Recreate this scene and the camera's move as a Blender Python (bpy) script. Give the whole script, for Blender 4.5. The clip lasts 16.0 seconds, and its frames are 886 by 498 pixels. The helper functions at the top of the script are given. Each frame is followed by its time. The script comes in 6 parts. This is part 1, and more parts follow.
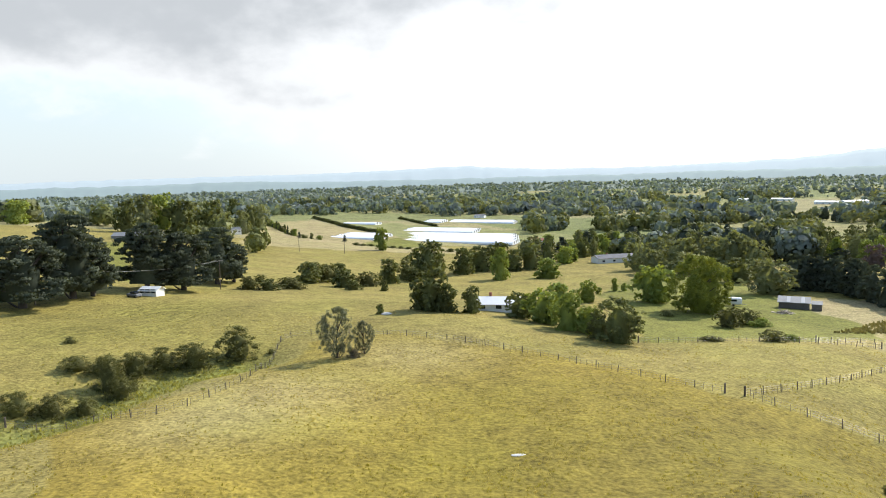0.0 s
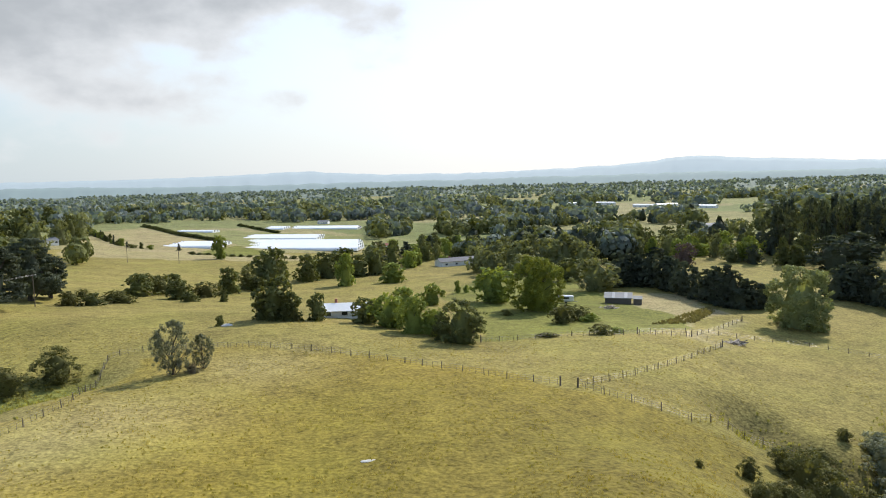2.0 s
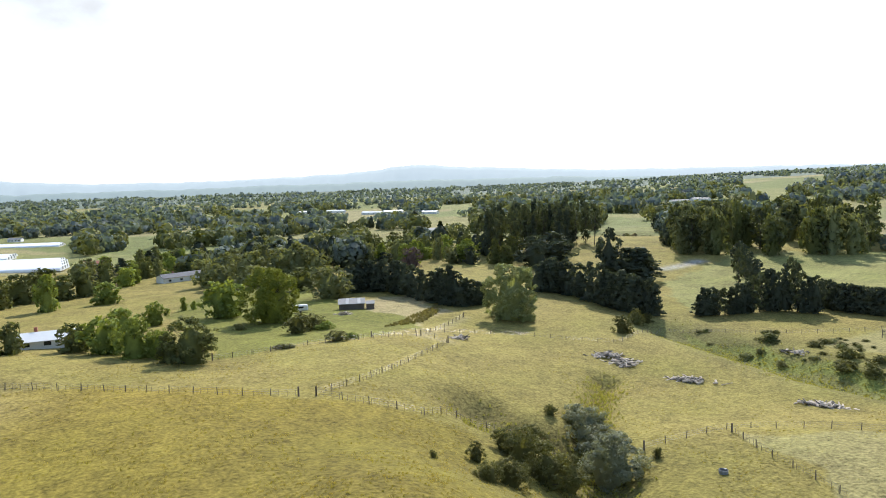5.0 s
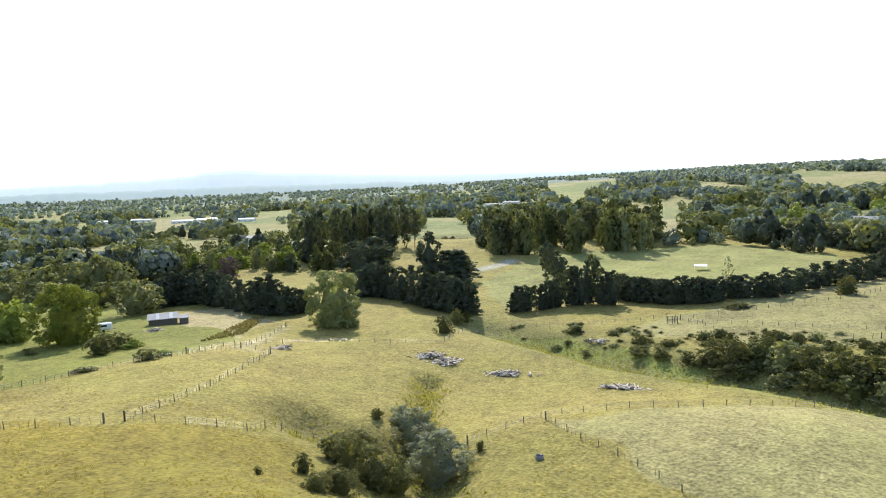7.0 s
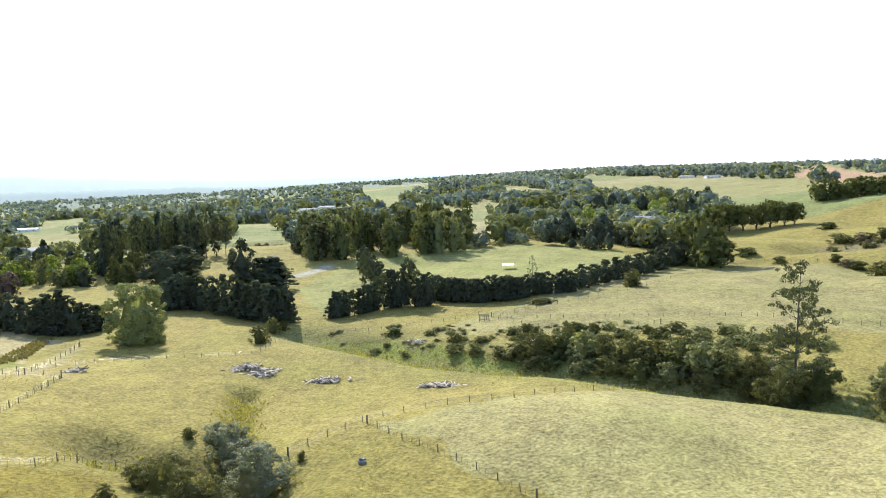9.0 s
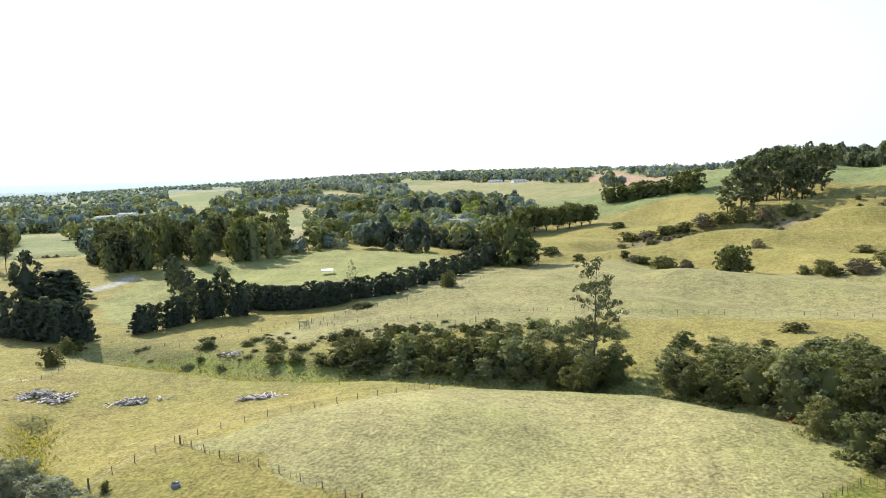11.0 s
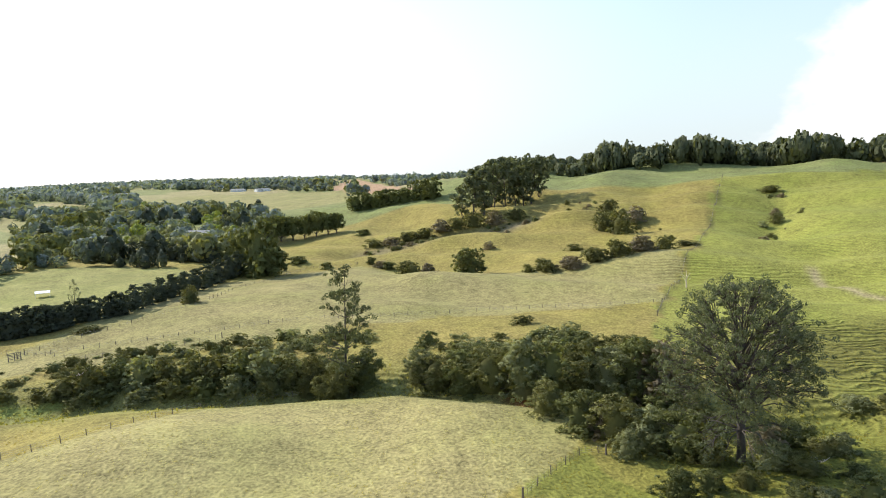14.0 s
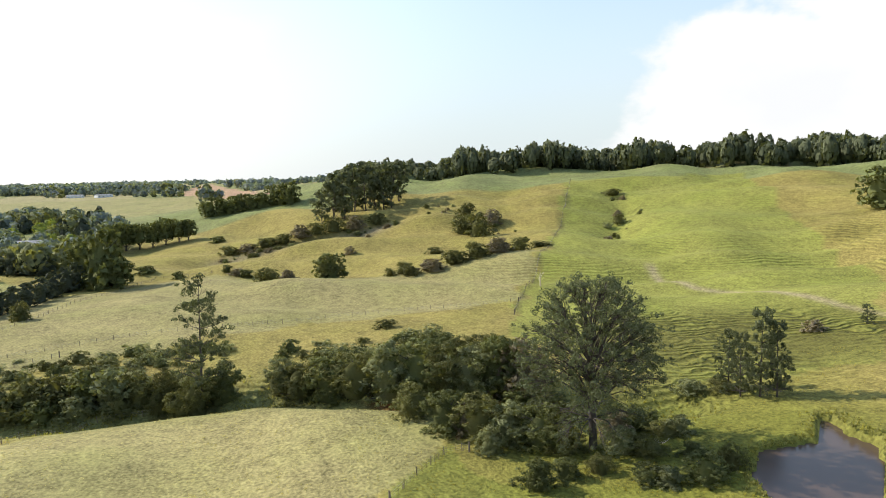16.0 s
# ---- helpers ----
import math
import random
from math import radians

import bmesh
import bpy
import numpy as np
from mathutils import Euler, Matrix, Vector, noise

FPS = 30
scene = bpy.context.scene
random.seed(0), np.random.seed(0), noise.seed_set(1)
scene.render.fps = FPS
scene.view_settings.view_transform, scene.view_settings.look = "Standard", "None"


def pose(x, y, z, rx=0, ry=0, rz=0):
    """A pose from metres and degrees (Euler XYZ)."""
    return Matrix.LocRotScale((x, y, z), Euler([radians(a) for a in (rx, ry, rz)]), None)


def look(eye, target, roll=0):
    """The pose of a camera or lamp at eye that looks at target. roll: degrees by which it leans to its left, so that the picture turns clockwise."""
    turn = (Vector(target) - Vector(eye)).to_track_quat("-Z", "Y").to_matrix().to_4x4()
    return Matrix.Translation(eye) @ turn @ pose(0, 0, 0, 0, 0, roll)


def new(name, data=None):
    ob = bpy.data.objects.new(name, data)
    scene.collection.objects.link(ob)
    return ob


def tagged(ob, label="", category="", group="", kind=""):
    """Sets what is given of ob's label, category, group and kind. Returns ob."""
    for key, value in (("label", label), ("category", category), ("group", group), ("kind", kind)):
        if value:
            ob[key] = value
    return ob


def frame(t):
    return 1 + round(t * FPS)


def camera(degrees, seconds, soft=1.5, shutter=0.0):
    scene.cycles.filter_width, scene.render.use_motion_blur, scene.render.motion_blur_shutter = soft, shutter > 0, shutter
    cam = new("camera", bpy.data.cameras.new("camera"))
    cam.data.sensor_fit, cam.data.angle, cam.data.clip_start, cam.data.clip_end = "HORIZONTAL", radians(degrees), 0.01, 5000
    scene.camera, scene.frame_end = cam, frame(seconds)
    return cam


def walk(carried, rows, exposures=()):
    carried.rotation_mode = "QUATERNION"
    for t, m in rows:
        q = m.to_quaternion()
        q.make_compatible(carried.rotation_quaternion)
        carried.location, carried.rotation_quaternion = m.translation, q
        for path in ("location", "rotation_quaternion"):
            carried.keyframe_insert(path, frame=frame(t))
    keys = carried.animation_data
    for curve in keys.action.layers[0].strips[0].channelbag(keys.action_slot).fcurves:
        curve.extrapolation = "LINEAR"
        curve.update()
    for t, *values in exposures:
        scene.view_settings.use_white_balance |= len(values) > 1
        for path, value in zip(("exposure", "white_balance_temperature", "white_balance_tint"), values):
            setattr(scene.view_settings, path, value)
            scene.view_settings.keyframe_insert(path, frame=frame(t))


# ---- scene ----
EYE = 65.0
cam = camera(64.92, 16.0, 1.0)
# seconds, heading to the right, pitch, roll in degrees: the camera hovers and turns
ROWS = [
    (0.0, 0.16, -6.49, 1.63),
    (0.5, 3.32, -6.47, 1.57),
    (1.0, 6.50, -6.44, 1.56),
    (1.5, 9.71, -6.39, 1.52),
    (2.0, 12.97, -6.39, 1.47),
    (2.5, 16.40, -6.36, 1.45),
    (3.0, 20.10, -6.33, 1.44),
    (3.5, 23.78, -6.32, 1.45),
    (4.0, 27.54, -6.30, 1.49),
    (6.5, 45.80, -6.21, 1.66),
    (7.0, 49.55, -6.22, 1.70),
    (7.5, 53.29, -6.25, 1.71),
    (8.0, 57.08, -6.25, 1.69),
    (8.5, 60.84, -6.27, 1.71),
    (9.0, 64.64, -6.28, 1.66),
    (11.5, 83.15, -6.34, 1.52),
    (12.0, 86.67, -6.32, 1.51),
    (12.5, 90.06, -6.25, 1.52),
    (13.0, 93.44, -6.21, 1.51),
    (13.5, 96.82, -6.18, 1.51),
    (14.0, 100.22, -6.16, 1.46),
    (14.5, 103.40, -6.13, 1.47),
    (15.0, 106.27, -6.12, 1.47),
    (15.5, 108.97, -6.09, 1.50),
    (16.0, 111.66, -6.10, 1.49),
]
walk(cam, [(t, pose(0, 0, EYE, 90 + pitch, 0, -head) @ pose(0, 0, 0, 0, 0, -roll)) for t, head, pitch, roll in ROWS],
     [(0.0, 0.33, 6480, 10), (1.0, 0.18, 6450, 10), (2.0, 0.02, 6400, 10), (3.5, 0.04, 6350, 10), (5.2, 0.24, 6300, 10), (7.0, 0.46, 6250, 10), (9.0, 0.6, 6200, 10),
      (11.0, 0.55, 6250, 10), (12.5, 0.48, 6300, 10), (14.0, 0.36, 6480, 10), (16.0, 0.26, 6600, 10)])

# ---- sky and sun ----
SUN_HEAD, SUN_UP = 46.0, 34.0
world = bpy.data.worlds.new("sky")
scene.world = world
world.use_nodes = True
wn, wl = world.node_tree.nodes, world.node_tree.links
wn.clear()
sky = wn.new("ShaderNodeTexSky")
sky.sky_type, sky.sun_disc = "NISHITA", False
sky.sun_elevation, sky.sun_rotation = radians(SUN_UP), radians(SUN_HEAD)
sky.dust_density, sky.air_density, sky.ozone_density, sky.altitude = 0.6, 1.0, 1.5, 100


def wmath(op, a, b=None, c=None):
    n = wn.new("ShaderNodeMath")
    n.operation = op
    for k, v in enumerate((a, b, c)):
        if v is not None:
            if isinstance(v, (int, float)):
                n.inputs[k].default_value = v
            else:
                wl.new(v, n.inputs[k])
    return n.outputs[0]


def wrange(v, a, b, c, d, kind="SMOOTHSTEP"):
    n = wn.new("ShaderNodeMapRange")
    n.interpolation_type = kind
    wl.new(v, n.inputs[0])
    for k, q in zip((1, 2, 3, 4), (a, b, c, d)):
        n.inputs[k].default_value = q
    return n.outputs[0]


def wmix(fac, a, b):
    n = wn.new("ShaderNodeMix")
    n.data_type = "RGBA"
    for key, v in (("Factor", fac), ("A", a), ("B", b)):
        if isinstance(v, tuple):
            n.inputs[key].default_value = v
        else:
            wl.new(v, n.inputs[key])
    return n.outputs["Result"]


coord = wn.new("ShaderNodeTexCoord").outputs["Generated"]
split = wn.new("ShaderNodeSeparateXYZ")
wl.new(coord, split.inputs[0])
puff = wn.new("ShaderNodeTexNoise")
puff.inputs["Scale"].default_value, puff.inputs["Detail"].default_value, puff.inputs["Roughness"].default_value = 6.5, 6, 0.52
stretch = wn.new("ShaderNodeMapping")
stretch.inputs["Scale"].default_value = (1, 1, 1.7)
wl.new(coord, stretch.inputs[0])
wl.new(stretch.outputs[0], puff.inputs["Vector"])


def cloud(head, up, wide, high):
    """How far a bank of cloud about that bearing and height covers the sky, 0 to 1, uneven at its rim."""
    h, u = radians(head), radians(up)
    centre = (math.sin(h) * math.cos(u), math.cos(h) * math.cos(u), math.sin(u))
    side = (math.cos(h), -math.sin(h), 0)
    d = wn.new("ShaderNodeVectorMath")
    d.operation = "SUBTRACT"
    wl.new(coord, d.inputs[0])
    d.inputs[1].default_value = centre
    dot = wn.new("ShaderNodeVectorMath")
    dot.operation = "DOT_PRODUCT"
    wl.new(d.outputs[0], dot.inputs[0])
    dot.inputs[1].default_value = side
    along = wn.new("ShaderNodeSeparateXYZ")
    wl.new(d.outputs[0], along.inputs[0])
    x = wmath("DIVIDE", dot.outputs["Value"], radians(wide))
    y = wmath("DIVIDE", along.outputs[2], radians(high))
    q = wmath("SQRT", wmath("ADD", wmath("MULTIPLY", x, x), wmath("MULTIPLY", y, y)))
    away = wn.new("ShaderNodeVectorMath")
    away.operation = "LENGTH"
    wl.new(d.outputs[0], away.inputs[0])
    near = wrange(away.outputs["Value"], 0.9, 1.2, 0, 3)
    lump = wmath("MULTIPLY_ADD", puff.outputs[0], 1.5, -0.75)
    return wmath("ADD", wmath("SUBTRACT", 1, wmath("ADD", q, near)), lump)


veil = wrange(split.outputs[2], 0.0, 0.32, 0.93, 0.42)
veil = wmath("MULTIPLY", veil, wrange(split.outputs[2], 0.3, 0.65, 1.0, 0.15))
blue = wn.new("ShaderNodeVectorMath")
blue.operation = "SCALE"
blue.inputs["Scale"].default_value = 0.23
wl.new(sky.outputs[0], blue.inputs[0])
toward = wn.new("ShaderNodeVectorMath")
toward.operation = "DOT_PRODUCT"
wl.new(coord, toward.inputs[0])
toward.inputs[1].default_value = (math.sin(radians(SUN_HEAD)) * math.cos(radians(SUN_UP)), math.cos(radians(SUN_HEAD)) * math.cos(radians(SUN_UP)), math.sin(radians(SUN_UP)))
haze = wmix(wrange(toward.outputs["Value"], 0.3, 0.78, 0, 1), (0.585, 0.665, 0.71, 1), (0.90, 0.92, 0.93, 1))
tone = wmix(veil, blue.outputs[0], haze)
bank = cloud(-24, 14.0, 34, 10.5)
tone = wmix(wrange(bank, 0.0, 0.35, 0, 0.92), tone, (0.86, 0.87, 0.88, 1))
tone = wmix(wrange(bank, 0.1, 0.75, 0, 0.92), tone, (0.46, 0.49, 0.52, 1))
heap = cloud(140, 5.0, 15, 7.5)
tone = wmix(wrange(heap, 0.0, 0.22, 0, 0.95), tone, (0.86, 0.87, 0.88, 1))
tone = wmix(wrange(heap, 0.5, 1.0, 0, 0.35), tone, (0.72, 0.75, 0.8, 1))
wisp = cloud(88, 11, 14, 2.5)
tone = wmix(wrange(wisp, 0.1, 0.6, 0, 0.5), tone, (0.86, 0.87, 0.88, 1))
back = wn.new("ShaderNodeBackground")
back.inputs["Strength"].default_value = 1.0
wout = wn.new("ShaderNodeOutputWorld")
wl.new(tone, back.inputs[0])
wl.new(back.outputs[0], wout.inputs[0])
sun = new("sun", bpy.data.lights.new("sun", "SUN"))
sun.data.energy, sun.data.angle, sun.data.color = 5.0, radians(0.6), (1.0, 0.94, 0.82)
sun.matrix_world = look((0, 0, 0), (-math.sin(radians(SUN_HEAD)) * math.cos(radians(SUN_UP)),
                                    -math.cos(radians(SUN_HEAD)) * math.cos(radians(SUN_UP)), -math.sin(radians(SUN_UP))))

# ---- materials ----
def mat(name, colour, rough=0.8, metal=0.0, grain=3.0, vary=0.25, bump=0.15, per_object=0.0, per_island=0.0, through_light=0.0):
    """A surface with two scales of colour variation and fine relief; grain is the noise's scale per metre."""
    m = bpy.data.materials.new(name)
    m.use_nodes = True
    n, l = m.node_tree.nodes, m.node_tree.links
    b = n["Principled BSDF"]
    b.inputs["Roughness"].default_value, b.inputs["Metallic"].default_value = rough, metal
    if "Specular IOR Level" in b.inputs:
        b.inputs["Specular IOR Level"].default_value = 0.25
    geo = n.new("ShaderNodeNewGeometry")
    fine, broad = n.new("ShaderNodeTexNoise"), n.new("ShaderNodeTexNoise")
    fine.inputs["Scale"].default_value, fine.inputs["Detail"].default_value = grain, 5
    broad.inputs["Scale"].default_value, broad.inputs["Detail"].default_value = grain * 0.13, 3
    for t in (fine, broad):
        l.new(geo.outputs["Position"], t.inputs["Vector"])
    mix = n.new("ShaderNodeMath")
    mix.operation = "ADD"
    l.new(fine.outputs[0], mix.inputs[0])
    l.new(broad.outputs[0], mix.inputs[1])
    total = mix.outputs[0]
    span = vary
    if per_object or per_island:
        info, k1, k2 = n.new("ShaderNodeObjectInfo"), n.new("ShaderNodeMath"), n.new("ShaderNodeMath")
        k1.operation = k2.operation = "MULTIPLY_ADD"
        k1.inputs[1].default_value, k2.inputs[1].default_value = per_object, per_island
        l.new(info.outputs["Random"], k1.inputs[0])
        l.new(total, k1.inputs[2])
        l.new(geo.outputs["Random Per Island"], k2.inputs[0])
        l.new(k1.outputs[0], k2.inputs[2])
        total = k2.outputs[0]
    top = 1.0 + per_object + per_island
    ramp = n.new("ShaderNodeMapRange")
    ramp.inputs[1].default_value, ramp.inputs[2].default_value = 0.5, top + 0.5
    ramp.inputs[3].default_value, ramp.inputs[4].default_value = 1 - span, 1 + span
    l.new(total, ramp.inputs[0])
    tint = n.new("ShaderNodeVectorMath")
    tint.operation = "SCALE"
    tint.inputs[0].default_value = colour
    l.new(ramp.outputs[0], tint.inputs["Scale"])
    l.new(tint.outputs[0], b.inputs["Base Color"])
    if bump:
        bp = n.new("ShaderNodeBump")
        bp.inputs["Strength"].default_value, bp.inputs["Distance"].default_value = bump, 0.3 / grain
        l.new(fine.outputs[0], bp.inputs["Height"])
        l.new(bp.outputs[0], b.inputs["Normal"])
    if through_light:
        tr, mx = n.new("ShaderNodeBsdfTranslucent"), n.new("ShaderNodeMixShader")
        warm = n.new("ShaderNodeVectorMath")
        warm.operation = "MULTIPLY"
        warm.inputs[1].default_value = (1.35, 1.3, 0.5)
        l.new(tint.outputs[0], warm.inputs[0])
        l.new(warm.outputs[0], tr.inputs["Color"])
        mx.inputs[0].default_value = through_light
        l.new(b.outputs[0], mx.inputs[1])
        l.new(tr.outputs[0], mx.inputs[2])
        l.new(mx.outputs[0], n["Material Output"].inputs["Surface"])
    return m


def leaf(name, colour, vary=0.6, light=0.3):
    m = mat(name, tuple(1.22 * c for c in colour), 0.8, 0, 1.5, vary, 0, 0.55, 0.4, light * 0.62)
    m.node_tree.nodes["Principled BSDF"].inputs["Specular IOR Level"].default_value = 0.08
    return m


LEAF_OLIVE = leaf("olive_leaves", (0.14, 0.148, 0.1), light=0.32)
LEAF_ROUND = leaf("broad_leaves", (0.185, 0.205, 0.045), light=0.5)
LEAF_WILLOW = leaf("willow_leaves", (0.22, 0.24, 0.115), light=0.5)
LEAF_GREY = leaf("grey_green_leaves", (0.18, 0.19, 0.095), light=0.5)
LEAF_LIGHT = leaf("light_leaves", (0.19, 0.225, 0.06), light=0.5)
LEAF_DARK = leaf("dark_leaves", (0.112, 0.122, 0.048), light=0.42)
LEAF_CYPRESS = leaf("cypress_foliage", (0.068, 0.08, 0.056), light=0.35)
LEAF_PINE = leaf("pine_needles", (0.1, 0.112, 0.064), light=0.42)
LEAF_BANK = leaf("bank_scrub_leaves", (0.118, 0.118, 0.046), light=0.42)
LEAF_SILVER = leaf("silver_shrub_leaves", (0.21, 0.22, 0.15), light=0.42)
LEAF_BROWN = leaf("brown_scrub_leaves", (0.19, 0.16, 0.105), light=0.4)
# far foliage is tinted blue-grey to stand in for aerial haze
LEAF_FAR_HAZED = leaf("hazed_far_leaves", (0.15, 0.18, 0.16), light=0.5)
LEAF_DISTANT_HAZED = leaf("hazed_distant_leaves", (0.16, 0.19, 0.19), light=0.55)
LEAF_PLUM = leaf("plum_leaves", (0.115, 0.085, 0.08), light=0.3)
BARK = mat("bark", (0.085, 0.072, 0.06), 0.9, 0, 4, 0.4, 0.5)
POST = mat("weathered_post", (0.16, 0.13, 0.10), 0.9, 0, 6, 0.4, 0.3, 0.6)
WIRE = mat("fence_wire", (0.30, 0.29, 0.27), 0.5, 0.8, 5, 0.2, 0)

# ---- the land ----
BEARINGS = [-45, -30, -15, 0, 15, 30, 45, 60, 75, 90, 105, 120, 135, 150, 165]
RINGS = [40, 62, 85, 115, 150, 195, 255, 340, 460, 640, 950, 1500, 2500, 4900]
LAND_40 = [40.5, 38.7, 36.9, 36.2, 36.8, 37.6, 35.7, 31.6, 27.9, 25.8, 24.6, 23.9, 22.9, 21.5, 20.1]
LAND_62 = [38.0, 37.8, 35.3, 34.4, 34.9, 36.8, 31.3, 27.3, 25.2, 24.9, 24.7, 24.2, 23.9, 23.8, 23.5]
LAND_85 = [35.5, 35.3, 34.8, 33.3, 34.3, 31.5, 25.2, 24.0, 23.5, 24.0, 24.9, 24.1, 24.6, 26.2, 26.9]
LAND_115 = [34.8, 33.6, 33.5, 32.2, 32.0, 29.6, 21.9, 22.9, 25.4, 22.6, 24.4, 23.8, 25.3, 28.2, 30.5]
LAND_150 = [37.3, 34.9, 31.7, 31.6, 27.6, 27.6, 20.2, 17.9, 19.8, 20.5, 23.6, 24.1, 25.4, 30.0, 35.0]
LAND_195 = [41.6, 35.4, 30.8, 27.2, 23.5, 22.9, 19.0, 16.8, 19.4, 22.1, 23.7, 24.9, 26.5, 32.7, 40.9]
LAND_255 = [46.7, 36.1, 25.9, 19.9, 18.6, 19.0, 16.6, 15.2, 19.7, 23.2, 22.2, 27.0, 27.9, 36.9, 48.7]
LAND_340 = [50.1, 36.3, 22.9, 14.6, 12.8, 14.8, 15.2, 14.5, 17.6, 19.3, 25.2, 32.1, 34.4, 45.2, 57.1]
LAND_460 = [48.8, 36.7, 20.5, 10.1, 6.8, 11.5, 16.2, 17.5, 18.5, 22.8, 40.7, 47.4, 51.1, 57.4, 63.5]
LAND_640 = [39.8, 33.3, 17.0, 5.3, 0.9, 8.1, 13.1, 16.7, 21.2, 34.0, 59.2, 64.3, 64.9, 65.1, 64.9]
LAND_950 = [22.6, 17.3, 8.2, -0.6, -4.1, 1.6, 8.9, 18.0, 26.9, 38.2, 56.9, 59.8, 59.4, 59.0, 58.6]
LAND_1500 = [3.3, 1.4, -2.0, -5.5, -6.9, -4.7, 3.4, 21.7, 38.2, 47.0, 52.4, 53.2, 53.0, 52.8, 52.7]
LAND_2500 = [-9.7, -9.2, -10.6, -11.6, -12.4, -11.2, -1.6, 24.9, 52.4, 55.6, 49.9, 48.9, 48.9, 49.0, 49.0]
LAND_4900 = [-18.3, -17.6, -17.1, -17.2, -17.9, -16.7, -5.2, 24.8, 49.7, 50.9, 41.8, 40.2, 40.3, 40.4, 40.4]
LAND = np.array([LAND_40, LAND_62, LAND_85, LAND_115, LAND_150, LAND_195, LAND_255, LAND_340, LAND_460, LAND_640, LAND_950, LAND_1500, LAND_2500, LAND_4900])


def cubic(u):
    return (-.5 * u ** 3 + u ** 2 - .5 * u, 1.5 * u ** 3 - 2.5 * u ** 2 + 1, -1.5 * u ** 3 + 2 * u ** 2 + .5 * u, .5 * u ** 3 - .5 * u ** 2)


def inside(poly, x, y):
    """True for the places x, y (arrays) that lie within the polygon."""
    hit = np.zeros(np.shape(x), bool)
    for (ax, ay), (bx, by) in zip(poly, poly[1:] + poly[:1]):
        if ay != by:
            hit ^= ((ay > y) != (by > y)) & (x < (bx - ax) * (y - ay) / (by - ay) + ax)
    return hit


def off_line(line, x, y):
    """The distance of the places x, y (arrays) from a polyline."""
    best = np.full(np.shape(x), 1e9)
    for (ax, ay), (bx, by) in zip(line, line[1:]):
        k = np.clip(((x - ax) * (bx - ax) + (y - ay) * (by - ay)) / max((bx - ax) ** 2 + (by - ay) ** 2, 1e-9), 0, 1)
        best = np.minimum(best, np.hypot(x - ax - k * (bx - ax), y - ay - k * (by - ay)))
    return best


def land(x, y):
    """The height of the rolling country at x, y (arrays), before gullies and the pond."""
    x, y = np.asarray(x, float), np.asarray(y, float)
    r, b = np.hypot(x, y), np.degrees(np.arctan2(x, y))
    b = np.where(b < -127, b + 360, b)
    b = np.where(b > 165, 165 - (b - 165) * 210 / 68, b)      # behind, the country closes back on itself
    b = np.clip(b, -45, 165)
    lr = np.log(RINGS)
    q = np.clip(np.log(np.maximum(r, 1)), lr[0], lr[-1] - 1e-6)
    i = np.clip(np.searchsorted(lr, q, "right") - 1, 0, len(RINGS) - 2)
    u = (q - lr[i]) / (lr[i + 1] - lr[i])
    a = np.clip((b + 45) / 15, 0, len(BEARINGS) - 1 - 1e-6)
    j = a.astype(int)
    v = a - j
    z = 0
    for di, wu in zip((-1, 0, 1, 2), cubic(u)):
        for dj, wv in zip((-1, 0, 1, 2), cubic(v)):
            z = z + wu * wv * LAND[np.clip(i + di, 0, len(RINGS) - 1), np.clip(j + dj, 0, len(BEARINGS) - 1)]
    k = np.clip((r - 4) / 50, 0, 1)
    k = k * k * (3 - 2 * k)                                     # one even crown under the eye
    return 33.5 * (1 - k) + z * k


ORCHARD_TREES = [(-18.7, 119.2, 9.1, 7.7), (-14.3, 122.1, 6.2, 4.5)]
GULLY_BUSHES = [(-39.2, 129.1, 6.1, 8.1), (-45.1, 123, 4.6, 7.7), (-49.6, 120.3, 3.7, 6.5), (-52.9, 116.3, 3.9, 6.4), (-57.1, 114.2, 2.8, 6.4), (-61.4, 113.6, 2.4, 5.4), (-53.9, 109.2, 5.5, 5.1), (-51.2, 107, 4, 5), (-56.9, 97.4, 3.2, 5.7), (-60.9, 96, 3.3, 4.8), (-53.1, 99.4, 2.9, 4.8), (-51, 110.7, 1.8, 2.7), (-70.2, 128.6, 1.7, 2.7), (-33.1, 130.6, 1.1, 1.6)]
MACROCARPAS = [(-98, 160.5, 18.5, 20.1), (-94.5, 176.3, 20.5, 19.7), (-92.6, 182.7, 16.8, 13.4), (-86.4, 202.4, 18.8, 18), (-78.3, 208.7, 17.6, 19), (-77.7, 238.6, 20.2, 17.3), (-75.1, 249.4, 14.9, 12)]
ROAD_SHRUBS = [(-64, 227.7, 4.7, 7.8), (-57.5, 227.7, 4.2, 7.7), (-51.6, 239.2, 4, 10.1), (-52.4, 269.1, 7.7, 11.3), (-46.2, 278.4, 6.9, 11.6), (-36.9, 260.3, 6.9, 10.8), (-29.3, 269.4, 6.2, 11.1), (-21.8, 287.3, 9.5, 10.4), (-15.4, 302.2, 9.4, 10.9), (-21.1, 249.3, 4.1, 3.7), (-53.4, 293.6, 7.3, 9.8), (-44, 294.9, 6.4, 10.8), (-56.1, 246.6, 3.7, 8.3), (-32.2, 248.2, 3.7, 7), (-67.8, 256.5, 3.5, 5.7), (-11.5, 296.3, 6.3, 9.7)]
